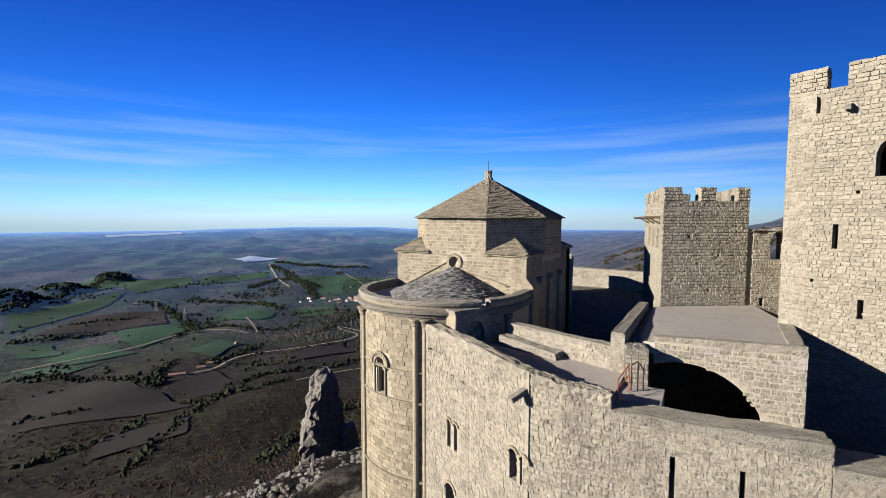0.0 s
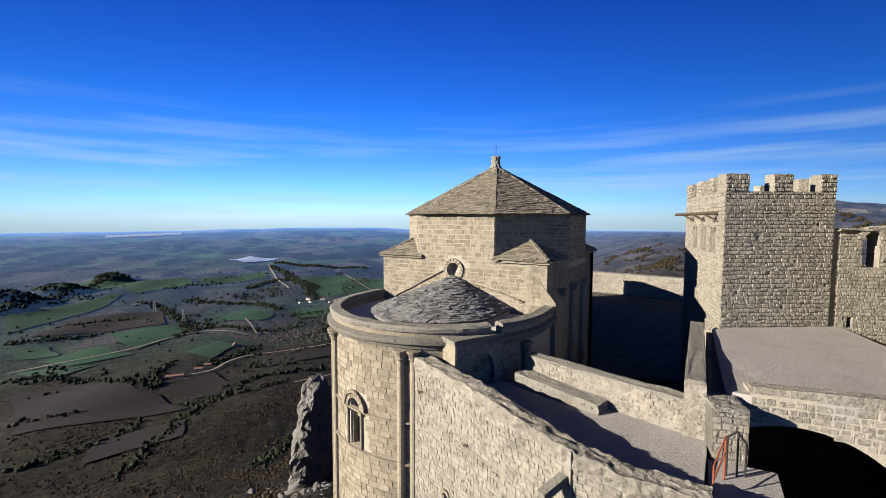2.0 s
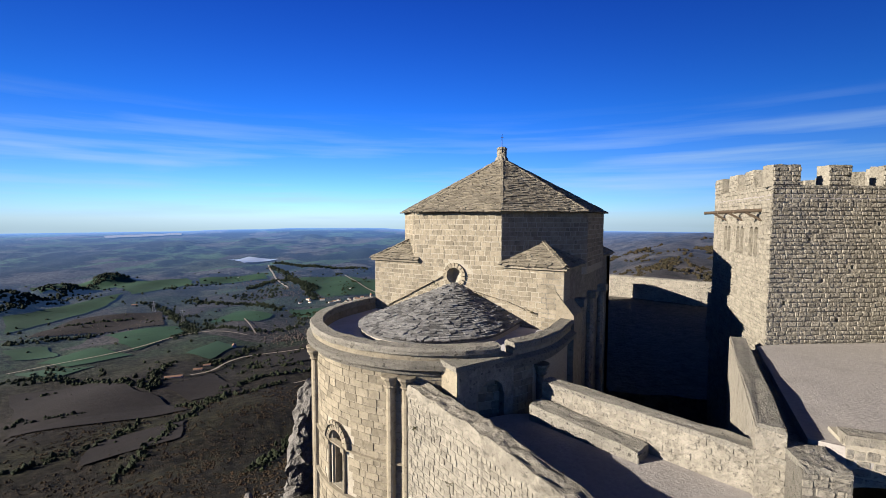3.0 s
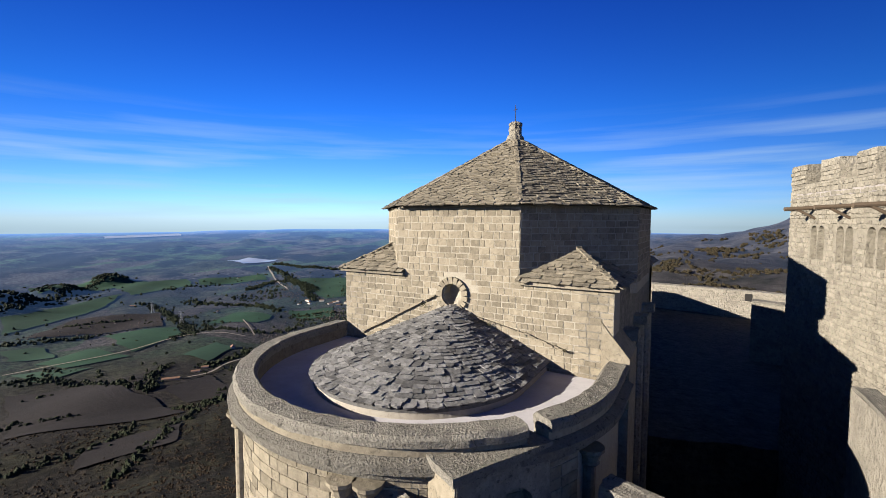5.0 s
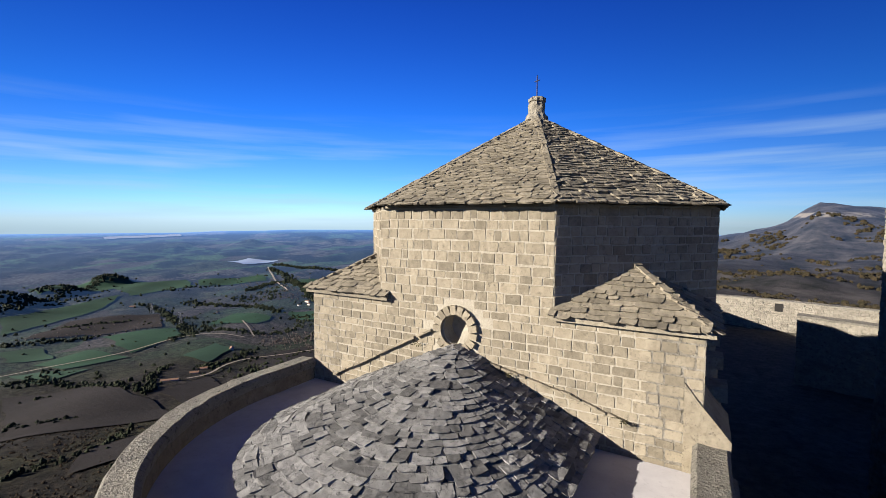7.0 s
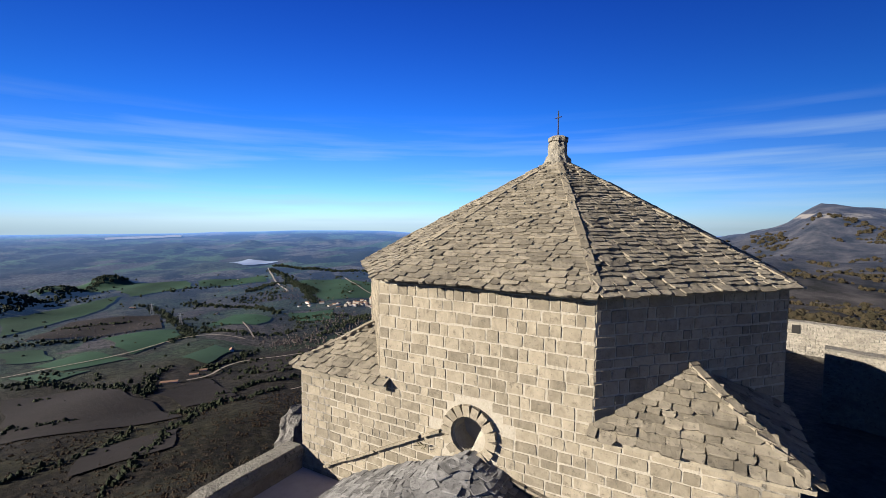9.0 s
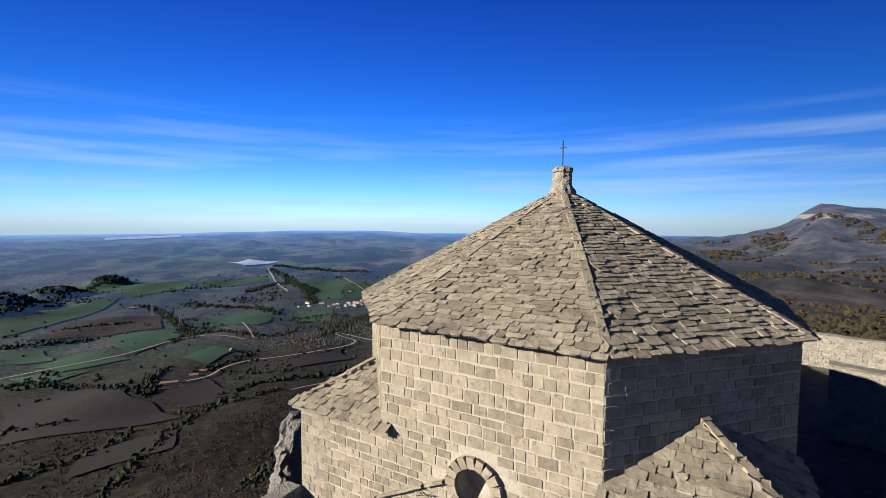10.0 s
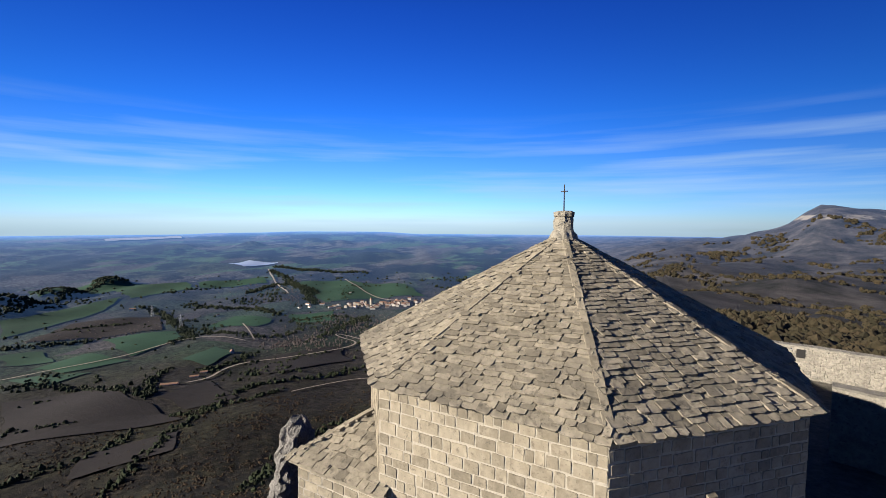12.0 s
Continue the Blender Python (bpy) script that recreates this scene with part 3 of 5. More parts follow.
drum = []
for i in range(8):
    p, q = octagon[i], octagon[(i + 1) % 8]
    b = Build()
    wall_slab(b, p, q, CORNER if i == 0 else CORNER - 0.5, EAVE, 0.7, (), 0.004)
    drum.append(part("drum_wall", b, MORTAR, church))
b = Build()
eaves = [(x, y, EAVE + 0.02) for x, y in ((-1.98, -0.25), (2.29, -0.25), (5.08, 2.68), (5.08, 6.92), (2.29, 9.85), (-1.98, 9.85), (-4.7, 7.04), (-4.7, 2.56))]
APEX = (CX, CY, 43.35)
plate = [(CX + (x - CX) * 0.972, CY + (y - CY) * 0.972, z) for x, y, z in eaves]
b.add([*plate, *[(x, y, EAVE - 0.03) for x, y, _ in plate], APEX], [(i, (i + 1) % 8, 16) for i in range(8)] + [(i, 8 + i, 8 + (i + 1) % 8, (i + 1) % 8) for i in range(8)] + [tuple(range(8, 16))])
dome_roof = part("dome_roof", b, SLAB, church, "pyramidal roof of overlapping stone slabs")
dome_slabs, dome_hips = [], []
for i in range(8):
    dome_slabs += facet_slabs(100 + i, eaves[i], eaves[(i + 1) % 8], APEX, 0.125, 0.24, 0.044)
    dome_hips += hip_stones(140 + i, Vector(eaves[i]) + Vector((0, 0, 0.05)), Vector(APEX) + Vector((0, 0, 0.05)), 0.16, 0.09, 0.42)

b = Build()
ring = lambda r, z, n=10: [(CX + r * math.cos(i * math.tau / n), CY + r * math.sin(i * math.tau / n), z) for i in range(n)]
b.sweep([ring(0.42, 43.08), ring(0.36, 43.3), ring(0.27, 43.5), ring(0.25, 43.82), ring(0.28, 43.84), ring(0.28, 43.93), ring(0.2, 43.97)])
pinnacle = roughen(part("pinnacle", b, KEEP, church, "squat stone pinnacle at the roof's peak"), 0.14, 0.04, 3)
b = Build()
b.tube((CX, CY, 43.9), (CX, CY, 44.66), 0.018, 0.014)
b.tube((CX - 0.1, CY + 0.06, 44.48), (CX + 0.1, CY - 0.06, 44.48), 0.014)
part("cross", b, IRON, church, "thin iron cross")

# hipped roofs on the four corners beside the octagon
corner_sets = []
for sx, sy, edge in ((1, -1, x1), (-1, -1, x0), (1, 1, x1), (-1, 1, x0)):
    yc = 0.0 if sy < 0 else 9.7
    top = (CX + sx * APO * 0.7071, CY + sy * APO * 0.7071, 39.15)
    cor = (edge + sx * 0.14, yc + sy * 0.14, CORNER + 0.02)
    side_a = (CX + sx * oct_r * math.sin(radians(22.5)), yc + sy * 0.14, CORNER + 0.02)
    side_b = (edge + sx * 0.14, CY + sy * oct_r * math.sin(radians(22.5)), CORNER + 0.02)
    b = Build()
    low = [(p[0], p[1], p[2] - 0.08) for p in (side_a, cor, side_b)]
    inner = (CX + sx * 3.0, CY + sy * 3.0)
    b.add([side_a, cor, side_b, top, *low, (*inner, CORNER - 0.06), (*inner, 39.15)], [(0, 1, 3), (1, 2, 3), (0, 4, 5, 1), (1, 5, 6, 2), (4, 7, 6, 5), (0, 3, 8), (2, 8, 3), (0, 8, 7, 4), (2, 6, 7, 8)])
    roof = part("corner_roof", b, SLAB, church)
    first, second = ((side_a, cor), (cor, side_b)) if sx * sy < 0 else ((cor, side_a), (side_b, cor))
    slabs = facet_slabs(160 + len(corner_sets), *first, top, 0.165, 0.28, 0.04) + facet_slabs(170 + len(corner_sets), *second, top, 0.165, 0.28, 0.04)
    corner_sets.append((roof, slabs, hip_stones(180 + len(corner_sets), Vector(cor) + Vector((0, 0, 0.02)), Vector(top) + Vector((0, 0, 0.09)), 0.17, 0.1, 0.34)))

# shaded flank with tall half columns
for y in (1.9, 4.2, 6.6):
    b = Build()
    b.tube((x1 + 0.1, y, 22), (x1 + 0.1, y, 36.6), 0.24, 0.22, 10)
    b.box(pose(x1 + 0.12, y, 36.75), (0.6, 0.6, 0.3))
    part("half_column", b, RUBBLE, church)
b = Build()
b.prism([(x1 - 0.3, -0.025), (x1 + 0.42, -0.025), (x1 + 0.42, 1.3), (x1 - 0.3, 1.3)], 20, [37.4, 36.5, 36.5, 37.4])
roughen(part("buttress", b, ASHLAR, church), 0.5, 0.02, 2)

# lower, half ruined wing behind; its unseen length is added to shade the bailey
nave_shade_mass = thing("nave_shade_mass", (0, 18, 22), "hidden rubble mass behind the church, shaped to shade the bailey, with a broken gable", "building")
b = Build()
b.prism([(-4.2, 9.9), (3.3, 9.9), (2.6, 16), (0.4, 24), (-2.5, 36), (-5.2, 36)], 20, [38.3, 38.3, 38.3, 36.2, 35.4, 35.4])
roughen(part("wall", b, RUBBLE, nave_shade_mass), 1.2, 0.16, 3)
b = Build()
b.prism([(-0.1, 24.4), (1.2, 24.4), (0.9, 26.2), (-0.1, 26.2)], 20, [37.4, 36.6, 35.9, 37.4])
roughen(part("broken_gable", b, RUBBLE, nave_shade_mass), 0.7, 0.3, 4)

# ---- apse ----
AX, AY = 0.15, -1.6


def apse_plan(r, n=40, AY=-1.6):
    """The stilted half circle of radius r, from the wall at the right round to the wall at the left."""
    return [(AX + r, -0.02)] + [(AX + r * math.cos(radians(-180 * i / n)), AY + r * math.sin(radians(-180 * i / n))) for i in range(n + 1)] + [(AX - r, -0.02)]


def apse_sweep(profile, n=40, cy=-1.6):
    b = Build()
    rails = [apse_plan(r, n, cy) for r, _ in profile]
    return b.sweep([[(*rails[j][i], profile[j][1]) for j in range(len(profile))] for i in range(n + 3)])


apse = thing("apse", (AX, AY, 20), "round honey stone apse with half columns, parapet and roof gutter", "apse")
WR = 4.88
WIN_A, WIN_Z = -104.0, 31.15
b = Build()
inner, outer = apse_plan(WR - 0.9, 72), apse_plan(WR - 0.02, 72)
for i in range(len(outer) - 1):
    ang = -180 * (i - 0.5) / 72
    p0, p1, q0, q1 = outer[i], outer[i + 1], inner[i], inner[i + 1]
    spans = [(18, 35.7)]
    if abs(ang - WIN_A) < 4.2:
        top = 32.75 + 0.36 * math.sqrt(max(0, 1 - ((ang - WIN_A) / 4.4) ** 2))
        spans = [(18, WIN_Z), (top, 35.7)]
    for lo, hi in spans:
        b.hexa([(*p1, lo), (*p0, lo), (*q0, lo), (*q1, lo), (*p1, hi), (*p0, hi), (*q0, hi), (*q1, hi)])
apse_wall = part("wall", b, MORTAR, apse)
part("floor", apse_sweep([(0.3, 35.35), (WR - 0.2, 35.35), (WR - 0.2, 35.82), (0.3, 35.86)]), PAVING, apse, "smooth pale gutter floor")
GAP = (-37.2, -31.5)
part("cornice", apse_sweep([(WR - 0.1, 35.5), (WR + 0.1, 35.54), (WR + 0.14, 35.66), (WR + 0.3, 35.74), (WR + 0.32, 35.9), (WR + 0.14, 35.98), (WR - 0.1, 35.98)], 60), COPING, apse)
for first, last in ((2.0, GAP[1]), (GAP[0], -182.0)):
    n = int(abs(last - first) / 3.2)
    rails, low_rails = [], []
    for i in range(n + 1):
        t = first + (last - first) * i / n
        dx, dy = math.cos(radians(min(0, max(-180, t)))), math.sin(radians(min(0, max(-180, t))))
        shift = -AY - 0.06 if (t > 0 or t < -180) else 0
        j = 0.03 * noise.noise(Vector((t * 0.3, 0, 0)))
        rails.append([(AX + r * dx, AY + r * dy + shift, z + j) for r, z in ((4.54, 36.16), (4.52, 36.32), (4.6, 36.4), (WR + 0.14, 36.38), (WR + 0.2, 36.3), (WR + 0.18, 36.16))])
        low_rails.append([(AX + r * dx, AY + r * dy + shift, z) for r, z in ((4.56, 35.6), (WR + 0.12, 35.85), (WR + 0.1, 36.18), (4.58, 36.2))])
    b = Build()
    b.sweep(low_rails)
    part("parapet", b, ASHLAR, apse)
    b = Build()
    b.sweep(rails)
    roughen(part("coping", b, COPING, apse, "lichen-grey weathered coping"), 0.35, 0.03, 1)

# low stone half cone over the apse
CONE_TOP = Vector((0.05, -0.12, 37.36))
b = Build()
base = [Vector((*p, 36.06)) for p in apse_plan(2.92, 48, -1.95)]
b.add([*base, *[(p.x, p.y, 35.98) for p in base], CONE_TOP, (CONE_TOP.x, CONE_TOP.y, 35.98)],
      [(i, i + 1, 2 * len(base)) for i in range(len(base) - 1)] + [(i, len(base) + i, len(base) + i + 1, i + 1) for i in range(len(base) - 1)]
      + [(len(base) + i + 1, len(base) + i, 2 * len(base) + 1) for i in range(len(base) - 1)])
apse_roof = part("apse_roof", b, SLAB_GREY, apse, "low half cone of grey stone slabs")
part("roof_plinth", apse_sweep([(2.4, 35.6), (2.96, 35.62), (2.9, 35.98), (2.4, 35.98)], 48, -1.95), PLASTER, apse, "pale plastered kerb")
cone_slabs = []
rng = random.Random(11)
lengths = [0.0]
for p, q in zip(base, base[1:]):
    lengths.append(lengths[-1] + (q - p).length)
f = -0.015
while f < 0.97:
    step = 0.15 * rng.uniform(0.9, 1.12) / 4.4
    scale = 1 - f
    along = -rng.uniform(0, 0.3) / scale
    while along < lengths[-1]:
        w = 0.28 * rng.uniform(0.6, 1.5)
        mid = along + w / 2 / scale
        if 0 < mid < lengths[-1]:
            i = max(k for k in range(len(lengths)) if lengths[k] <= mid)
            i = min(i, len(base) - 2)
            g = (mid - lengths[i]) / (lengths[i + 1] - lengths[i])
            foot = base[i].lerp(base[i + 1], g)
            u = (base[i] - base[i + 1]).normalized()
            s = CONE_TOP - foot
            slant = s.length
            s.normalize()
            n = u.cross(s).normalized()
            y = (s - n * rng.uniform(0.08, 0.16) - u * u.dot(s)).normalized()
            long = step * slant * rng.uniform(1.5, 1.8)
            at = foot.lerp(CONE_TOP, f) + s * (long / 2 - 0.03) + n * (0.04 + rng.uniform(0, 0.025))
            turn = Matrix.Rotation(rng.uniform(-0.05, 0.05), 3, n)
            cone_slabs.append(frame_of(turn @ u, turn @ y, at, (w - 0.012, long, 0.05 * rng.uniform(0.7, 1.4))))
        along += w / scale
    f += step

# half columns, capitals and string courses
for ang in (-16, -70.5, -76.5, -126, -131.5, -166):
    dx, dy = math.cos(radians(ang)), math.sin(radians(ang))
    col = Build()
    col.tube((AX + (WR + 0.04) * dx, AY + (WR + 0.04) * dy, 18), (AX + (WR + 0.04) * dx, AY + (WR + 0.04) * dy, 35.15), 0.15, 0.14, 12)
    pillar = part("half_column", col, ASHLAR, apse)
    cap = Build()
    ring = lambda r, z: [(AX + (WR + 0.06) * dx + r * math.cos(k * math.tau / 12), AY + (WR + 0.06) * dy + r * math.sin(k * math.tau / 12), z) for k in range(12)]
    cap.sweep([ring(0.16, 35.1), ring(0.2, 35.14), ring(0.17, 35.18), ring(0.22, 35.32), ring(0.29, 35.4), ring(0.29, 35.47)])
    part("capital", cap, ASHLAR, pillar)
part("string_course", apse_sweep([(WR - 0.1, 32.62), (WR + 0.07, 32.64), (WR + 0.08, 32.7), (WR - 0.1, 32.74)], 60), ASHLAR, apse)
part("string_course", apse_sweep([(WR - 0.1, WIN_Z - 0.16), (WR + 0.1, WIN_Z - 0.12), (WR + 0.1, WIN_Z - 0.04), (WR - 0.1, WIN_Z)], 60), ASHLAR, apse)
part("string_course", apse_sweep([(WR - 0.1, 26.8), (WR + 0.09, 26.84), (WR + 0.09, 26.95), (WR - 0.1, 27.0)], 60), ASHLAR, apse)


def on_apse(ang, r, z):
    return Vector((AX + r * math.cos(radians(ang)), AY + r * math.sin(radians(ang)), z))


apse_window = thing("apse_window", on_apse(WIN_A, WR, WIN_Z), "tall round-headed romanesque window with slender columns", "window")
tangent = Vector((-math.sin(radians(WIN_A)), math.cos(radians(WIN_A)), 0))
wmid = on_apse(WIN_A, WR, 0)
wa, wb = (wmid - tangent * 2).xy, (wmid + tangent * 2).xy
window_rings = [(0.40, 0.56, 0.05), (0.60, 0.74, 0.09)]
for side in (-1, 1):
    b = Build()
    at = wmid + tangent * (0.46 * side)
    b.tube((at.x, at.y, WIN_Z), (at.x, at.y, 32.55), 0.065, 0.06, 10)
    b.box(pose(at.x, at.y, 32.62, 0, 0, WIN_A), (0.2, 0.2, 0.16))
    part("column", b, ASHLAR, apse_window)
    b = Build()
    at = on_apse(WIN_A, WR - 0.25, 0) + tangent * (0.3 * side)
    b.box(pose(at.x, at.y, (WIN_Z + 32.7) / 2, 0, 0, WIN_A), (0.3, 0.12, 32.7 - WIN_Z))
    part("jamb", b, ASHLAR, apse_window)
b = Build()
at = on_apse(WIN_A, WR - 0.42, 0)
b.box(pose(at.x, at.y, (WIN_Z + 33.0) / 2, 0, 0, WIN_A), (0.05, 0.7, 33.0 - WIN_Z))
part("blocking", b, PLASTER, apse_window, "pale plaster blocking")
# black strip before the blocking, painting the shade beside the left column
b = Build()
at = on_apse(WIN_A, WR - 0.36, 0) - tangent * 0.15
b.box(pose(at.x, at.y, (WIN_Z + 32.6) / 2, 0, 0, WIN_A), (0.06, 0.15, 32.6 - WIN_Z))
part("slit", b, SHADE_FILL, apse_window)

# square block against the apse with a dark niche
block = thing("buttress_block", (3.9, -5.4, 28), "squared stone block with a dark niche against the apse", "buttress")
BA, BB, BC = (2.78, -5.85), (3.5, -6.2), (4.45, -4.25)
b = Build()
b.prism([BA, BB, (3.85, -5.5), (3.1, -5.0)], 28, 35.9)
roughen(part("front", b, ASHLAR, block), 0.5, 0.02, 2)
b = Build()
wall_slab(b, (3.53, -6.17), BC, 28, 35.9, 0.5, [(1.2, 33.2, 1.1, 2.2, "round")])
part("side", b, RUBBLE, block)
b = Build()
b.prism([(2.72, -5.85), (3.53, -6.28), (4.5, -4.25), (3.7, -4.0), (2.9, -4.9)], 35.89, 36.04)
roughen(part("cap", b, COPING, block), 0.3, 0.03, 2)

# ---- curtain wall, terrace and platform ----
CURTAIN = [(1.9, -6.35), (5.0, -7.7), (8.1, -9.25), (9.6, -9.5), (11.2, -9.4)]
CURTAIN_TOP = [35.3, 35.15, 34.9, 34.72, 34.68]
curtain = thing("curtain_wall", (6.5, -8.3, 20), "tall weathered rubble curtain wall with small round-headed windows", "wall")
holes_of = {0: [(1.92, 29.75, 0.26, 1.35, "round"), (2.42, 29.75, 0.24, 1.3, "round"), (2.0, 25.8, 0.7, 2.2, "round")], 1: [(2.9, 30.35, 0.42, 1.25, "round"), (3.5, 30.35, 0.42, 1.2, "round")]}
curtain_stones = []
for i in range(4):
    p, q = CURTAIN[i], CURTAIN[i + 1]
    t0, t1 = CURTAIN_TOP[i], CURTAIN_TOP[i + 1]
    b = Build()
    wall_slab(b, p, q, 16, min(t0, t1) - 0.05, 0.46, holes_of.get(i, ()), 0.012)
    u = (Vector(q) - Vector(p)).normalized()
    n = Vector((u.y, -u.x))
    p2, q2 = Vector(p) - n * 0.5, Vector(q) - n * 0.5
    section = part("wall", b, RUBBLE, curtain)
    b = Build()
    b.prism([(p[0] + n.x * 0.03, p[1] + n.y * 0.03), (q[0] + n.x * 0.03, q[1] + n.y * 0.03), q2, p2], min(t0, t1) - 0.3, [t0, t1, t1, t0])
    roughen(part("coping", b, RUBBLE, curtain, "pale crumbling wall top"), 0.2, 0.075, 11)
    stones = wall_stones(200 + i, p, q, 22.5, min(t0, t1) - 0.25, 0.18, 0.28, 0.007, 0.010, None, clear_of(holes_of.get(i, ())), 0.45)
    curtain_stones.append((section, stones, holes_of.get(i, ()), p, q))
for i in (1, 2, 3):
    (x, y), top = CURTAIN[i], CURTAIN_TOP[i]
    b = Build()
    b.tube((x, y + 0.045, 16), (x, y + 0.045, top - 0.2), 0.055, 0.055, 10)
    part("quoin", b, RUBBLE, curtain)
b = Build()
spout = Vector((8.1, -9.35, 34.1))
b.box(Matrix.Translation(spout) @ pose(0, 0, 0, 18, 0, -30) @ pose(0, -0.25, 0), (0.24, 0.75, 0.2))
part("water_spout", b, COPING, curtain, "stone water spout")

b = Build()
b.prism([(2.9, -6.45), (5.2, -7.35), (8.25, -8.85), (11.0, -9.0), (11.1, -5.6), (5.3, -3.9), (4.4, -4.6)], 33.4, [34.2, 34.18, 34.15, 34.05, 34.2, 34.25, 34.25])
roughen(setting("terrace_floor", b, GRAVEL, "pale gravel terrace behind the curtain wall", "floor"), 1.0, 0.03, 3)


def low_wall(name, a, c, z0, tops, thick, label, mat=RUBBLE, cap=True):
    """A free wall with a rough top."""
    ob = thing(name, ((a[0] + c[0]) / 2, (a[1] + c[1]) / 2, z0), label, "wall")
    u = (Vector(c) - Vector(a)).normalized()
    n = Vector((u.y, -u.x))
    a2, c2 = Vector(a) - n * thick, Vector(c) - n * thick
    b = Build()
    b.prism([a, c, c2, a2], z0, [tops[0] - 0.09, tops[1] - 0.09, tops[1] - 0.09, tops[0] - 0.09])
    core = roughen(part("masonry", b, mat, ob), 0.5, 0.012, 4)
    b = Build()
    out = n * 0.02
    b.prism([Vector(a) + out, Vector(c) + out, c2 - out, a2 - out], [tops[0] - 0.12, tops[1] - 0.12, tops[1] - 0.12, tops[0] - 0.12], [tops[0], tops[1], tops[1], tops[0]])
    roughen(part("coping", b, COPING, ob), 0.2, 0.055, 9)
    return ob, core


terrace_wall = low_wall("terrace_wall", (5.25, -3.9), (11.05, -5.65), 26, (35.25, 35.2), 0.5, "low rubble parapet along the gravel terrace")
terrace_bench = low_wall("terrace_step", (5.1, -4.6), (8.2, -5.5), 33.8, (34.75, 34.5), 0.6, "rough stone ledge beside the terrace parapet", COPING)
ramp_wall = low_wall("platform_parapet", (11.0, 4.0), (11.05, -5.6), 24, (35.55, 35.85), -0.55, "thick pale rubble parapet beside the platform")
pier_wall = low_wall("pier", (11.2, -6.3), (12.0, -6.1), 30, (35.45, 35.4), 1.1, "short rubble pier at the terrace steps", COPING)

platform = thing("platform", (14.5, 0, 26), "broad stone platform over a great round arch", "platform")
PA, PB = (12.1, -5.05), (17.1, -4.35)
b = Build()
u = (Vector(PB) - Vector(PA)).normalized()
AR0, AR1, CROWN, SPRING = -2.2, 4.2, 34.78, 31.2
cut = [AR0 + (AR1 - AR0) * i / 20 for i in range(21)]
head = lambda s: SPRING + (CROWN - SPRING) * math.sqrt(max(0.0, 1 - ((s - 1.0) / 3.2) ** 2))
nrm = Vector((u.y, -u.x))
stations = [s for s in cut if s >= 0.0]
stations = [0.0] + stations
length = (Vector(PB) - Vector(PA)).length
for s0, s1 in zip(stations, stations[1:]):
    p0, p1 = Vector(PA) + u * s0, Vector(PA) + u * s1
    q0, q1 = p0 - nrm * 0.9, p1 - nrm * 0.9
    b.hexa([(*p0, head(s0)), (*p1, head(s1)), (*q1, head(s1)), (*q0, head(s0)), (*p0, 35.55), (*p1, 35.55), (*q1, 35.55), (*q0, 35.55)])
p0, p1 = Vector(PA) + u * AR1, Vector(PB)
q0, q1 = p0 - nrm * 0.9, p1 - nrm * 0.9
b.hexa([(*p, 26) for p in (p0, p1, q1, q0)] + [(*p, 35.55) for p in (p0, p1, q1, q0)])
arch_wall = part("arch_wall", b, MORTAR, platform, "wall over a wide dark arch")
b = Build()
b.prism([PA, PB, (17.5, -0.5), (17.3, 2.4), (16.4, 7.3), (11.75, 4.1), (11.3, 3.6), (11.5, -4.9)], 35.0, [35.5, 35.55, 35.4, 35.4, 35.35, 35.35, 35.35, 35.45])
roughen(part("deck", b, GRAVEL, platform, "dusty pale paved deck"), 0.8, 0.03, 4)
b = Build()
b.prism([PA, (PB[0], PB[1]), (PB[0] - 0.06, PB[1] + 0.5), (PA[0] - 0.05, PA[1] + 0.5)], 35.45, [35.75, 35.86, 35.8, 35.72])
roughen(part("parapet", b, RUBBLE, platform), 0.35, 0.045, 5)
b = Build()
b.prism([(16.7, -4.35), (17.12, -4.3), (17.55, 1.9), (16.9, 1.9)], 24, [35.6, 35.6, 35.45, 35.45])
roughen(part("flank_wall", b, RUBBLE, platform), 0.5, 0.05, 3)
b = Build()
b.prism([(11.1, -5.5), (11.6, -5.5), (11.6, 3.6), (11.1, 3.6)], 24, 35.2)
part("flank_wall", b, RUBBLE, platform)
arch_skip = lambda x, z, hw, hh: AR0 < x < AR1 + hw * 0.4 and z - hh * 0.6 < head(min(AR1, max(AR0, x)))
platform_stones = wall_stones(31, PA, PB, 30.5, 35.5, 0.2, 0.3, 0.016, 0.012, None, arch_skip, 0.4)

FRONT = [(11.2, -9.4), (17.0, -8.95)]
front = thing("front_wall", (14, -9, 20), "grey rubble front wall with arrow slits and a broad worn top", "wall")
slits = [(1.87, 31.0, 0.16, 1.95, "flat"), (3.75, 30.9, 0.16, 2.05, "flat"), (5.2, 29.0, 0.2, 1.6, "flat")]
b = Build()
wall_slab(b, *FRONT, 16, 34.0, 0.95, slits, 0.012)
front_core = part("wall", b, RUBBLE, front)
front_stones = wall_stones(41, *FRONT, 26, 33.98, 0.18, 0.29, 0.007, 0.010, None, clear_of(slits), 0.45)
b = Build()
b.prism([(11.15, -9.42), (17.02, -8.98), (16.95, -7.95), (11.12, -8.4)], 33.8, [34.12, 34.22, 34.22, 34.12])
roughen(part("top", b, COPING, front, "grey gravelly wall top"), 0.25, 0.06, 9)
b = Build()
wall_slab(b, (17.0, -8.95), (24, -8.4), 16, 33.4, 1.3, [(0.9, 31.2, 0.3, 0.5, "flat")])
roughen(part("lower_wall", b, RUBBLE, front), 0.6, 0.04, 0)
b = Build()
b.prism([(17.0, -9.0), (24, -8.45), (24, -7.0), (16.95, -7.6)], 33.3, 33.62)
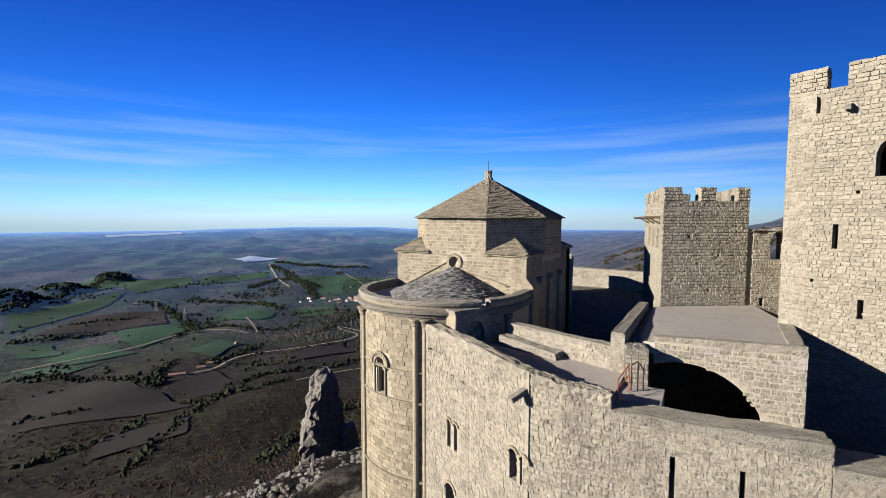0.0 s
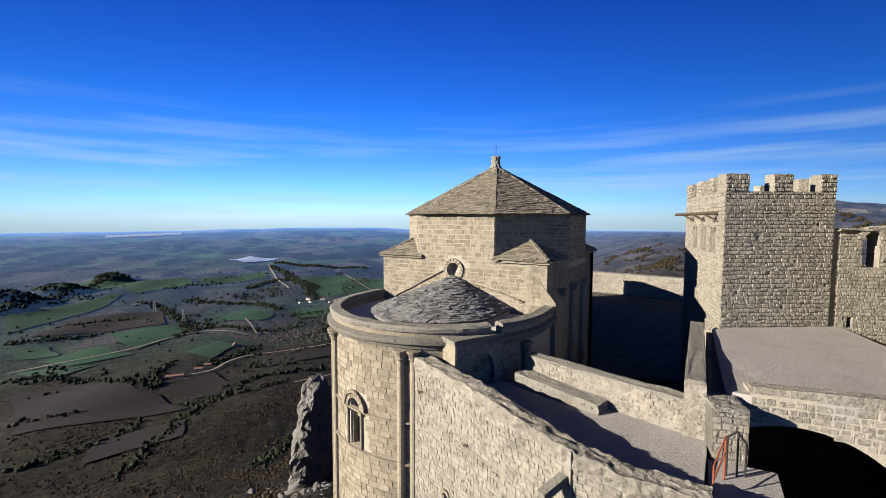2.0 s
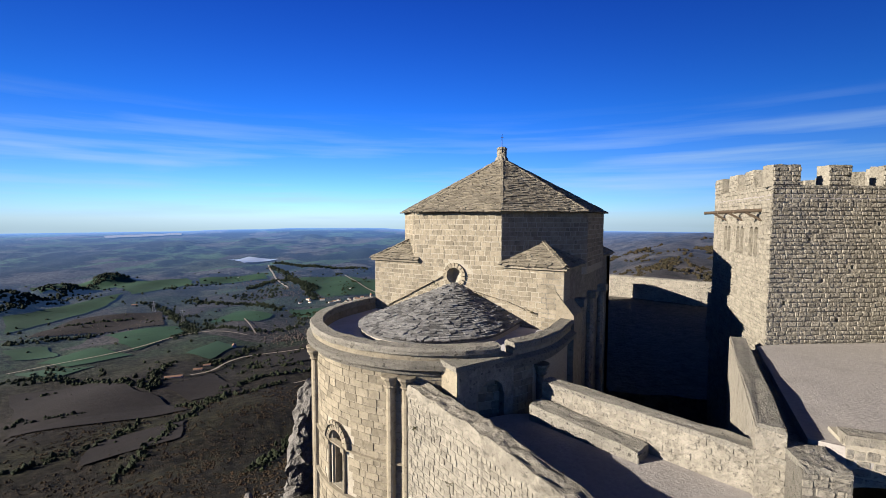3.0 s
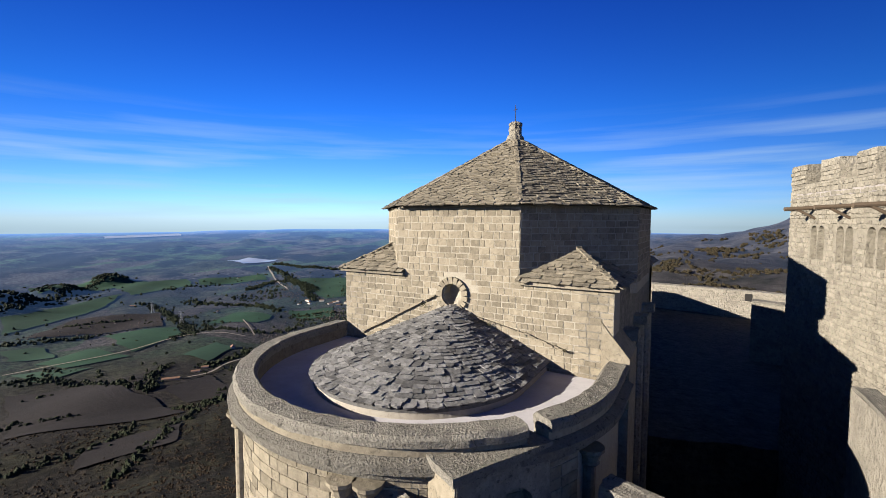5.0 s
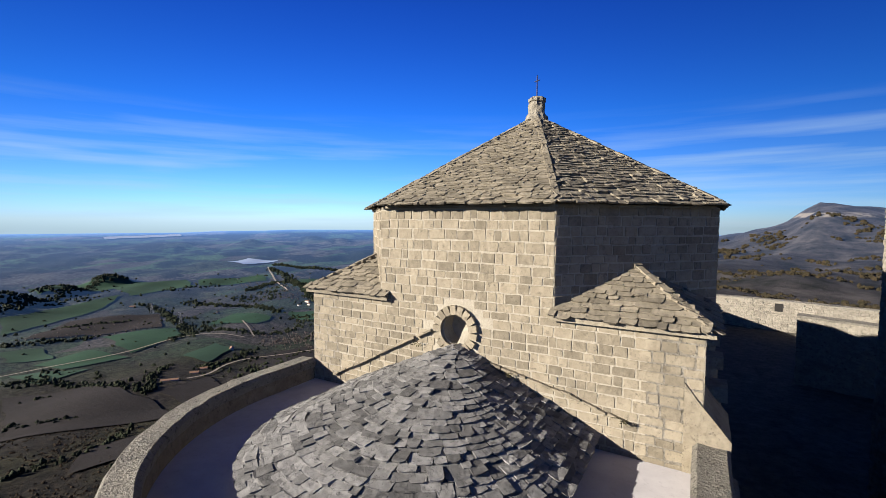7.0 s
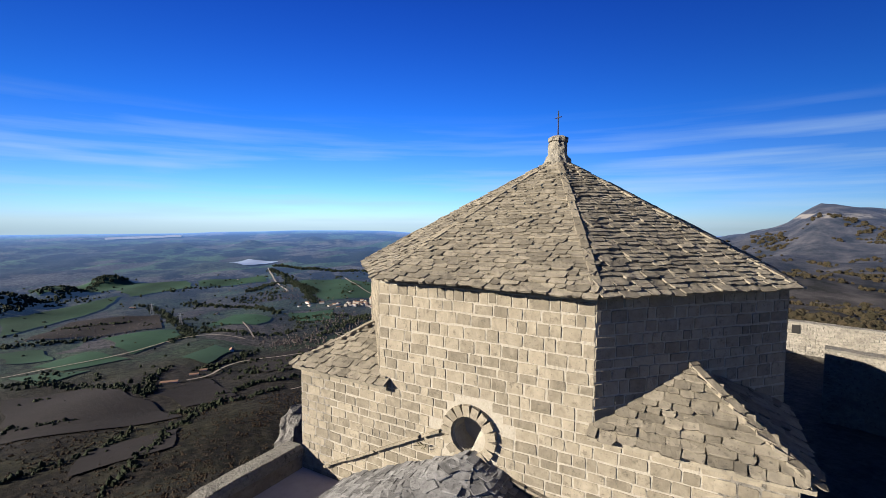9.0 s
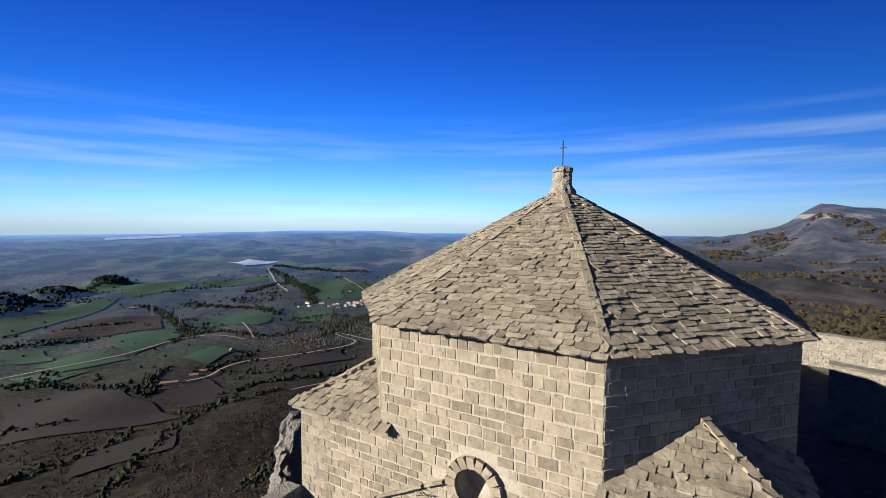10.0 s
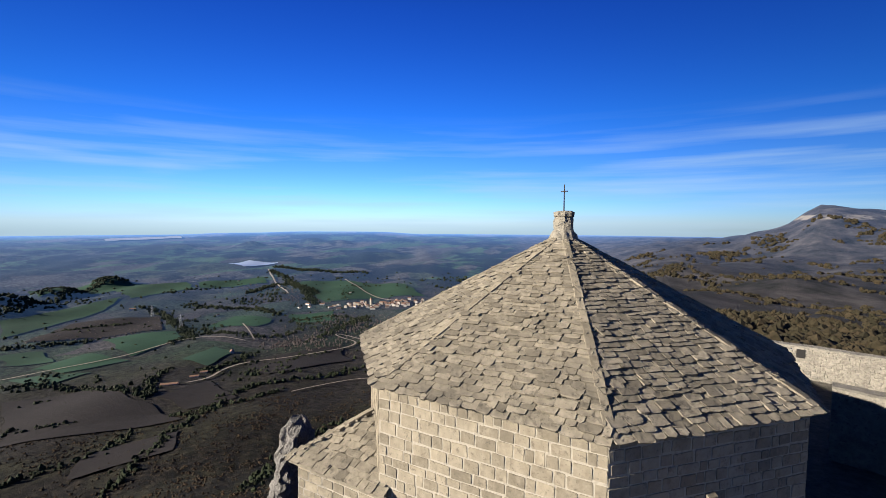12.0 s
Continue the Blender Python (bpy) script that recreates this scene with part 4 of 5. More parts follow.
roughen(part("lower_top", b, COPING, front), 0.4, 0.06, 5)

gate = thing("railing", (11.4, -7.6, 34.0), "rust-red metal handrail beside the terrace steps", "railing")
for p, q in (((11.2, -8.1, 34.0), (11.2, -8.1, 34.75)), ((11.45, -7.2, 34.0), (11.45, -7.2, 35.1)), ((11.2, -8.1, 34.75), (11.45, -7.2, 35.1)), ((11.2, -8.1, 34.4), (11.45, -7.2, 34.7))):
    b = Build()
    b.tube(p, q, 0.02)
    part("rail", b, RED_PAINT, gate)
cage = thing("iron_gate", (11.7, -6.9, 34.0), "small dark iron gate frame at the steps", "gate")
for p, q in (((11.5, -6.95, 34.0), (11.5, -6.95, 35.0)), ((11.9, -6.8, 34.0), (11.9, -6.8, 34.85)), ((11.5, -6.95, 35.0), (11.7, -6.88, 35.15)), ((11.7, -6.88, 35.15), (11.9, -6.8, 34.85)), ((11.72, -6.88, 34.0), (11.72, -6.88, 35.1))):
    b = Build()
    b.tube(p, q, 0.025)
    part("bar", b, IRON, cage)
b = Build()
b.prism([(11.12, -8.6), (12.6, -8.3), (12.6, -6.2), (11.12, -6.3)], 30, 34.02)
setting("landing", b, GRAVEL, "small shaded landing beside the terrace", "floor")
b = Build()
b.prism([(11.1, -8.7), (16.8, -8.2), (17.0, -4.4), (12.1, -5.0), (11.15, -5.6)], 25, 30.2)
setting("lower_court", b, GRAVEL, "shaded sunken court under the arch", "floor")

# ---- square tower ----
T0, T1, T2, T3 = (11.62, 4.1), (15.95, 6.9), (14.3, 14.4), (9.9, 11.5)
tower = thing("square_tower", (13, 9, 22), "square rubble tower with merlons and blind twin windows", "tower")
tower_stones = []
merlon_stones = []
twin = []
for s in (2.3, 4.1, 5.8):
    twin += [(s - 0.27, 38.68, 0.46, 1.25, "round"), (s + 0.27, 38.68, 0.46, 1.25, "round")]
putlog = [(0.7, 36.9, 0.14, 0.15, "flat"), (1.6, 39.4, 0.13, 0.14, "flat"), (2.9, 36.2, 0.13, 0.14, "flat"), (3.4, 38.3, 0.14, 0.15, "flat"), (4.4, 40.0, 0.13, 0.14, "flat"), (4.9, 37.2, 0.14, 0.15, "flat"), (2.2, 37.8, 0.13, 0.13, "flat")]
faces = ((T0, T1, putlog), (T1, T2, []), (T2, T3, []), (T3, T0, twin))
for i, (p, q, holes) in enumerate(faces):
    b = Build()
    wall_slab(b, p, q, 20, 41.55, 0.8, holes, 0.016, (1.15, 0.56) if i in (0, 2) else (0.56, 1.15))
    core = part("wall", b, KEEP, tower)
    if i in (0, 3):
        tower_stones.append((core, wall_stones(60 + i, p, q, 34.6 if i == 0 else 28, 41.5, 0.17, 0.26, 0.02, 0.016, None, clear_of(holes), 0.42)))
    u = (Vector(q) - Vector(p)).normalized()
    n = Vector((u.y, -u.x))
    long = (Vector(q) - Vector(p)).length
    spots = ((0.0, 1.08), (2.2, 3.12), (4.42, long)) if i in (0, 2) else ((0.0, 1.25), (2.35, 3.6), (4.65, 5.6), (6.7, long - 0.5))
    for s0, s1 in spots:
        m = Build()
        c = [Vector(p) + u * s0, Vector(p) + u * s1]
        m.prism([c[0], c[1], c[1] - n * 0.55, c[0] - n * 0.55], 41.5, 42.33)
        merlon = roughen(part("merlon", m, KEEP, tower), 0.3, 0.03, 3)
        if i in (0, 3):
            merlon_stones.append((merlon, wall_stones(640 + len(merlon_stones), c[0], c[1], 41.56, 42.3, 0.18, 0.27, 0.045, 0.016, None, None, 0.35)))
    if i == 3:
        for s in (2.3, 4.1, 5.8):
            m = Build()
            c = [Vector(p) + u * (s - 0.6) - n * 0.24, Vector(p) + u * (s + 0.6) - n * 0.24]
            m.prism([c[0], c[1], c[1] - n * 0.3, c[0] - n * 0.3], 38.5, 40.1)
            roughen(part("window_blocking", m, RUBBLE, tower, "rubble blocking of a twin window"), 0.2, 0.05, 4)
        for s in (2.1, 4.4, 6.6):
            m = Build()
            c = Vector(p) + u * s
            m.tube((c.x - n.x * 0.3, c.y - n.y * 0.3, 40.62), (c.x + n.x * 1.0, c.y + n.y * 1.0, 40.55), 0.075)
            m.tube((c.x, c.y, 40.2), (c.x + n.x * 0.6, c.y + n.y * 0.6, 40.55), 0.05)
            part("beam", m, TIMBER, tower, "weathered timber bracket")
b = Build()
b.prism([T0, T1, T2, T3], 41.0, 41.2)
part("roof", b, GRAVEL, tower)

link = thing("link_wall", (16.6, 6.4, 26), "ruined wall with a round-headed window arch", "wall")
LA, LB = (15.4, 6.75), (21.0, 9.5)
link_holes = [(2.3, 38.1, 0.75, 1.65, "round"), (1.55, 35.3, 0.25, 0.5, "flat")]
b = Build()
wall_slab(b, LA, LB, 24, 39.9, 0.7, link_holes, 0.01)
link_core = part("wall", b, KEEP, link)
link_stones = wall_stones(71, LA, LB, 34.6, 39.9, 0.17, 0.26, 0.02, 0.016, lambda z: (0.9, 3.6), clear_of(link_holes), 0.4)
link_arch = arch_stones(LA, LB, 2.3, 39.38, 0.38, 0.62, 0.1, 0, 180, 9)
b = Build()
b.prism([(16.2, 6.9), (19, 8.4), (18.7, 9.0), (15.9, 7.5)], 39.8, [39.75, 40.1, 40.1, 39.8])
roughen(part("broken_top", b, KEEP, link), 0.4, 0.1, 4)

# ---- keep ----
KU = Vector((math.cos(radians(-22)), math.sin(radians(-22))))
K0 = Vector((16.95, 2.0))
K1 = K0 + KU * 9
K2 = K1 + Vector((-KU.y, KU.x)) * 8
K3 = K0 + Vector((-KU.y, KU.x)) * 8
keep = thing("keep", (K0 + Vector((4, 2))).to_3d() + Vector((0, 0, 22)), "tall rubble keep with merlons and dark openings", "tower")
keep_holes = [(0.95, 45.28, 0.42, 0.78, "round"), (1.93, 39.17, 0.2, 1.1, "flat"), (2.91, 36.14, 0.2, 0.85, "flat"), (3.75, 42.3, 1.3, 1.6, "round"), (0.6, 45.9, 0.22, 0.14, "flat"), (0.5, 41.2, 0.13, 0.13, "flat"), (2.6, 41.6, 0.13, 0.13, "flat"), (1.2, 37.6, 0.13, 0.13, "flat"), (0.6, 35.9, 0.14, 0.14, "flat")]
keep_cores = []
for p, q, holes in ((K0, K1, keep_holes), (K1, K2, []), (K2, K3, []), (K3, K0, [])):
    b = Build()
    wall_slab(b, p, q, 20, 46.3, 1.0, holes, 0.018)
    keep_cores.append(part("wall", b, KEEP, keep))
keep_stones = wall_stones(81, K0, K1, 26, 46.3, 0.18, 0.29, 0.02, 0.014, lambda z: (0, 7), clear_of(keep_holes), 0.42)
kn = Vector((KU.y, -KU.x))
for s0, s1 in ((-0.02, 1.36), (2.05, 3.5), (4.2, 5.6), (6.3, 7.6)):
    c = [K0 + KU * s0, K0 + KU * s1]
    b = Build()
    b.prism([c[0], c[1], c[1] - kn * 0.6, c[0] - kn * 0.6], 46.25, 47.28)
    merlon = roughen(part("merlon", b, KEEP, keep), 0.3, 0.04, 3)
    merlon_stones.append((merlon, wall_stones(660 + len(merlon_stones), c[0], c[1], 46.32, 47.25, 0.19, 0.31, 0.05, 0.014, None, None, 0.35)))
for s0 in (1.6, 3.8, 6.0):
    c = [K0 - kn * s0, K0 - kn * (s0 + 1.2)]
    b = Build()
    b.prism([c[0], c[0] + KU * 0.6, c[1] + KU * 0.6, c[1]], 46.25, 47.2)
    roughen(part("merlon", b, KEEP, keep), 0.3, 0.04, 3)
b = Build()
b.prism([K0 + KU * 0.5 - kn * 0.5, K1, K2, K3], 45.9, 46.1)
part("roof", b, GRAVEL, keep)
b = Build()
c = K0 + KU * 2.08
b.prism([c, c + KU * 0.2, c + KU * 0.2 + kn * 0.45, c + kn * 0.45], 45.2, [45.5, 45.5, 45.42, 45.42])
part("corbel", b, COPING, keep)

# ---- bailey wall and rock ----
far_wall = low_wall("bailey_wall", (-6, 44.5), (11.8, 42.2), 24, (33.0, 33.0), 1.0, "long pale rubble bailey wall across the courtyard", RUBBLE)
far_wall2 = low_wall("bailey_wall", (11.8, 42.2), (21, 41.0), 24, (33.0, 32.8), 1.0, "pale rubble bailey wall with a small loophole", RUBBLE)
far_wall3 = low_wall("ruined_wall", (20.0, 38.8), (26, 36.5), 24, (34.6, 36.4), 1.2, "broken stepped rubble wall in the bailey", RUBBLE)
low_wall("ruined_wall", (9.9, 25.8), (17.5, 24.2), 24, (34.5, 34.3), 0.9, "low ruined wall in the shaded bailey", RUBBLE)
# dark box on the wall face, painting the loophole's shaded inside
b = Build()
b.box(pose(11.0, 42.28, 32.35, 0, 0, -7), (0.6, 0.12, 0.75))
part("loophole", b, SHADE_FILL, far_wall[0])

b = Build()
b.prism([(-6, 30), (5, 10), (16, 13), (26, 20), (26, 36.5), (21, 41.2), (-6, 44.3)], 24, 30.2)
roughen(setting("bailey_floor", b, BAILEY, "stony bailey ground below the church", "ground"), 2.0, 0.25, 24)

pinnacle_rock = thing("rock_pinnacle", (-76, 58, -30), "jagged conglomerate rock pinnacle on the slope", "rock")
b = Build()
rng = random.Random(5)
rails = []
for i in range(41):
    f = i / 40
    r = 6.0 * (1 - 0.42 * f ** 1.5) * math.sqrt(max(0.05, 1 - max(0, (f - 0.82) / 0.19) ** 2))
    rails.append([(-75 + 2.0 * f + r * 0.85 * math.cos(k * math.tau / 48), 59.5 + r * 1.25 * math.sin(k * math.tau / 48), -36 + 35.5 * f) for k in range(48)])
b.sweep(rails)
rock_ob = part("rock", b, ROCK, pinnacle_rock)
for v in rock_ob.data.vertices:
    v.co += noise.noise_vector(v.co / 7) * 1.5 + noise.noise_vector(v.co / 2.4) * 1.0 + noise.noise_vector(v.co / 0.9) * 0.55
b = Build()
rails = []
for i in range(9):
    f = i / 8
    r = 5.2 * (1 - 0.6 * f)
    rails.append([(-69 + r * math.cos(k * math.tau / 18), 64 + r * math.sin(k * math.tau / 18), -36 + 20 * f) for k in range(18)])
b.sweep(rails)
rock_ob = part("rock", b, ROCK, pinnacle_rock)
for v in rock_ob.data.vertices:
    v.co += noise.noise_vector(v.co / 4.0) * 1.8 + noise.noise_vector(v.co / 1.5) * 0.7

# ---- fields, tracks, water ----
k = Nodes("winter_wheat")
# blue share of the green raised to carry distance haze
shade = k.ramp(k.noise(0.012, 6, rough=0.65), (0.3, (0.0101, 0.027, 0.0163)), (0.55, (0.0151, 0.0405, 0.0226)), (0.75, (0.0208, 0.0433, 0.029)))
k.bump(k.noise(0.2, 6), 0.5, 1.0)
WHEAT = k.done(k.mix(k.ramp(k.rand(), (0.0, 0.0), (1.0, 0.7)), shade, (0.0252, 0.0459, 0.0315)), 0.95, 0.08)
k = Nodes("ploughed_earth")
rows = k.n.new("ShaderNodeTexWave")
rows.inputs["Scale"].default_value, rows.inputs["Distortion"].default_value, rows.inputs["Detail"].default_value = 0.05, 6.0, 3
k.l.new(k.pos, rows.inputs["Vector"])
shade = k.ramp(k.noise(0.05, 9, rough=0.8), (0.3, (0.0083, 0.007, 0.0069)), (0.52, (0.0146, 0.0122, 0.0123)), (0.75, (0.0208, 0.0177, 0.0177)))
k.bump(k.noise(0.3, 6), 0.6, 1.0)
EARTH = k.done(k.mix(k.math("MULTIPLY", rows.outputs["Fac"], 0.35), shade, (0.0143, 0.0118, 0.0084)), 0.95, 0.08)

FIELDS = (
    ((-1806, 452), (-1990, 854), (-1826, 737), (-1582, 393)), ((-1332, 525), (-1268, 667), (-1147, 613), (-1090, 478)),
    ((-1362, 336), (-1336, 406), (-1208, 385), (-1268, 312)), ((-1242, 748), (-1330, 903), (-1152, 910), (-1085, 804)),
    ((-1182, 992), (-1089, 1101), (-957, 976), (-1064, 920)), ((-1766, 1533), (-1644, 1715), (-1201, 1455), (-1283, 1258)),
    ((-1644, 1715), (-1246, 1768), (-1040, 1603), (-1201, 1455)), ((-921, 504), (-984, 608), (-902, 609), (-841, 503)),
)
FAR_FIELDS = (
    ((-1150, 281), (-1051, 350), (-1021, 380), (-984, 295)), ((-2470, 715), (-2330, 1037), (-2225, 1071), (-2180, 654)),
    ((-2241, 930), (-2214, 1239), (-2000, 1156), (-1954, 868)), ((-2150, 1259), (-2027, 1545), (-1877, 1458), (-2000, 1176)),
    ((-1187, 342), (-1193, 432), (-1054, 461), (-1071, 350)),
)
PLOUGHED = (
    ((-933, 225), (-884, 327), (-561, 303), (-674, 159)), ((-698, 336), (-721, 430), (-593, 397), (-611, 331)),
    ((-1453, 400), (-1657, 577), (-1570, 781), (-1302, 654)), ((-544, 191), (-507, 275), (-447, 225), (-480, 146)),
    ((-828, 574), (-744, 773), (-627, 683), (-660, 501)),
)


def draped(corners, lift, n=16, wobble=14.0):
    """A parcel laid over the country, its edges a little uneven."""
    a, c, d, e = (Vector(p) for p in corners)
    b = Build()
    for i in range(n + 1):
        for j in range(n + 1):
            p = a.lerp(c, i / n).lerp(e.lerp(d, i / n), j / n)
            q = noise.noise_vector(Vector((p.x, p.y, 0)) / 70) * wobble
            x, y = p.x + q.x, p.y + q.y
            b.v.append((x, y, height(x, y) + lift + 0.0012 * math.hypot(x, y)))
    b.f = [(i * (n + 1) + j, (i + 1) * (n + 1) + j, (i + 1) * (n + 1) + j + 1, i * (n + 1) + j + 1) for i in range(n) for j in range(n)]
    return b


for corners in FIELDS + FAR_FIELDS:
    ob = part("field", draped(corners, 0.5), WHEAT)
    tagged(ob, "green winter wheat field on the plain", "field", "green fields", "structure")
for corners in PLOUGHED:
    ob = part("field", draped(corners, 0.8), EARTH)
    tagged(ob, "brown ploughed field on the plain", "field", "ploughed fields", "structure")

TRACKS = (
    ((-707, 855), (-739, 859), (-801, 871), (-853, 865), (-804, 841), (-744, 836), (-723, 799), (-726, 735), (-749, 641), (-811, 575), (-793, 507), (-738, 444), (-737, 404)),
    ((-449, 602), (-504, 577), (-524, 542), (-534, 477), (-536, 451)),
    ((-978, 687), (-1070, 664), (-1119, 641), (-1131, 598), (-1112, 529), (-1097, 475), (-1099, 388), (-1143, 312), (-1155, 282)),
    ((-961, 1440), (-1131, 1442), (-1350, 1554), (-1643, 1757)), ((-974, 709), (-1161, 809)),
    ((-1526, 1283), (-1995, 1569), (-2217, 1725)),
)


def spaced(line, step):
    """Points along a line, evenly apart, rounded at its bends."""
    pts = [Vector(p) for p in line]
    for _ in range(2):
        cut = [pts[0]]
        for p, q in zip(pts, pts[1:]):
            cut += [p.lerp(q, 0.25), p.lerp(q, 0.75)]
        pts = cut + [pts[-1]]
    out = []
    for p, q in zip(pts, pts[1:]):
        n = max(1, int((q - p).length / step))
        out += [p.lerp(q, i / n) for i in range(n)]
    return out + [pts[-1]]


for line, wide in zip(TRACKS, (5.0, 3.0, 4.0, 6, 4, 8)):
    pts = spaced(line, 12)
    b = Build()
    for i, p in enumerate(pts):
        way = (pts[min(i + 1, len(pts) - 1)] - pts[max(i - 1, 0)]).normalized()
        for s in (-1, 1):
            x, y = p.x - way.y * wide / 2 * s, p.y + way.x * wide / 2 * s
            b.v.append((x, y, height(x, y) + 1.4 + 0.0016 * math.hypot(x, y)))
    b.f = [(2 * i, 2 * i + 2, 2 * i + 3, 2 * i + 1) for i in range(len(pts) - 1)]
    tagged(part("track", b, TRACK), "pale winding dirt track between fields", "road", "dirt tracks", "structure")

for corners, label in ((((-2554, 1707), (-2566, 1845), (-2387, 1932), (-2375, 1668)), "pale blue reservoir on the plain"), (((-4227, 1714), (-4125, 2272), (-3991, 2208), (-4104, 1682)), "thin bright sheet of water far away")):
    tagged(part("water", draped(corners, 2.5, 12, 30.0), WATER), label, "water", "", "structure")

# ---- trees, scrub and hedges ----
TREE_LINES = (
    ((-562, 644), (-565, 530), (-621, 449), (-614, 395), (-550, 306), (-493, 237), (-442, 187), (-391, 148)),
    ((-1059, 258), (-1004, 303), (-818, 331), (-705, 331)), ((-735, 175), (-706, 198), (-677, 228)), ((-703, 328), (-842, 401), (-869, 446)),
    ((-1757, 816), (-1635, 831), (-1264, 685), (-1127, 638)), ((-1712, 954), (-1487, 970), (-1421, 1039), (-1178, 966)), ((-1688, 1209), (-1857, 1528), (-1459, 1381)),
    ((-1867, 468), (-2060, 606), (-2159, 740), (-2450, 995)), ((-1427, 353), (-1381, 444), (-1350, 528)), ((-1538, 497), (-1520, 671)),
)
HEDGES = (
    ((-1122, 580), (-1171, 695), (-978, 729), (-958, 821)), ((-803, 462), (-838, 567), (-876, 637)), ((-1090, 936), (-1021, 1062), (-895, 1055)),
    ((-2155, 1695), (-1800, 1552), (-1284, 1214)), ((-2285, 1831), (-1925, 1819), (-1703, 1992)), ((-960, 1132), (-875, 909), (-851, 802)),
    ((-596, 303), (-561, 360), (-559, 454)), ((-237, 159), (-344, 276), (-370, 345), (-353, 403)), ((-529, 123), (-526, 161), (-535, 202), (-561, 246)),
)


def clump_shapes(seed, count, tall):
    """Small ragged crowns: a few leaning tufts each, with gaps between them."""
    rng = random.Random(seed)
    shapes = []
    for _ in range(count):
        b = Build()
        for _ in range(3):
            cx, cy, r = rng.uniform(-0.3, 0.3), rng.uniform(-0.3, 0.3), rng.uniform(0.3, 0.55)
            top = tall * rng.uniform(0.7, 1.1)
            n = 6
            low = [(cx + r * rng.uniform(0.6, 1.1) * math.cos(i * math.tau / n), cy + r * rng.uniform(0.6, 1.1) * math.sin(i * math.tau / n), top * rng.uniform(0.0, 0.2)) for i in range(n)]
            mid = [(cx + r * rng.uniform(0.7, 1.2) * math.cos(i * math.tau / n + 0.4), cy + r * rng.uniform(0.7, 1.2) * math.sin(i * math.tau / n + 0.4), top * rng.uniform(0.45, 0.75)) for i in range(n)]
            tip = (cx + rng.uniform(-0.15, 0.15), cy + rng.uniform(-0.15, 0.15), top)
            b.add(low + mid + [tip], [(i, (i + 1) % n, n + (i + 1) % n, n + i) for i in range(n)] + [(n + i, n + (i + 1) % n, 2 * n) for i in range(n)])
        shapes.append((b.v, b.f))
    return shapes


def grow(name, spots, shapes, material, label, category):
    """Plants many clumps as one object; spots: x, y, width."""
    rng = random.Random(len(spots))
    b = Build()
    for x, y, w in spots:
        verts, faces = shapes[rng.randrange(len(shapes))]
        t = rng.uniform(0, math.tau)
        c, s, z, h = math.cos(t) * w, math.sin(t) * w, height(x, y) - 0.12 * w, w * rng.uniform(0.75, 1.25)
        n = len(b.v)
        b.v += [(x + c * p[0] - s * p[1], y + s * p[0] + c * p[1], z + h * p[2]) for p in verts]
        b.f += [tuple(n + i for i in q) for q in faces]
    me = bpy.data.meshes.new(name)
    me.from_pydata(b.v, [], b.f)
    me.materials.append(material)
    return tagged(new(name, me), label, category, "", "stuff")


tufts = Build()
rng = random.Random(77)
for x, y, z in ((2.3, -6.6, 34.1), (3.9, -7.3, 33.3), (4.6, -7.6, 33.2), (5.9, -8.25, 33.0), (9.0, -9.5, 33.2), (10.4, -9.55, 32.7), (1.3, -0.12, 36.95), (3.6, -0.12, 36.5), (11.0, -4.9, 35.2), (15.9, -4.6, 35.3), (-1.0, -0.1, 37.3)):
    for _ in range(22):
        p = Vector((x, y, z)) + Vector((rng.gauss(0, 0.06), rng.gauss(0, 0.02), rng.gauss(0, 0.035)))
        q = p + Vector((rng.gauss(0, 0.06), -abs(rng.gauss(0, 0.08)), rng.uniform(0.03, 0.11)))
        side = Vector((rng.gauss(0, 0.02), rng.gauss(0, 0.02), 0.012))
        tufts.add([p, p + side, q], [(0, 1, 2)])
me = bpy.data.meshes.new("weeds")
me.from_pydata(tufts.v, [], tufts.f)
me.materials.append(WEED)
tagged(new("weeds", me), "dry weeds growing from the wall joints", "plant", "", "stuff")

BUSH, CROWN, POPLAR = clump_shapes(1, 6, 0.8), clump_shapes(2, 6, 1.1), clump_shapes(3, 5, 1.7)
rng = random.Random(21)
spots = []
while len(spots) < 13000:
    r, az = 45 * (700 / 45) ** (rng.random() ** 0.75), rng.uniform(108, 176)
    x, y = r * math.cos(radians(az)), r * math.sin(radians(az))
    if noise.noise(Vector((x, y, 0)) / 60) + 0.5 * noise.noise(Vector((x, y, 3)) / 17) > rng.uniform(-0.5, 0.5):
        spots.append((x, y, rng.uniform(0.4, 1.2) * (0.8 + r / 380)))
grow("scrub", spots, BUSH, SCRUB, "low dry scrub bushes dotting the slope", "bush")

spots = []
for _ in range(1500):
    r, az = 14 * (170 / 14) ** rng.random(), rng.uniform(105, 185)
    spots.append((r * math.cos(radians(az)), r * math.sin(radians(az)), rng.uniform(0.3, 1.1) * (0.6 + r / 60)))
grow("boulders", spots, clump_shapes(4, 6, 0.5), ROCK, "grey rocks and ledges on the steep slope", "rock")

spots = []
for line in TREE_LINES + HEDGES:
    for p in spaced(line, 3.4):
        far = p.length / 1000
        for _ in range(2):
            if rng.random() < 0.78:
                spots.append((p.x + rng.gauss(0, 3 + 4 * far), p.y + rng.gauss(0, 3 + 4 * far), rng.uniform(2.6, 6.0) * (0.6 + 0.55 * far)))
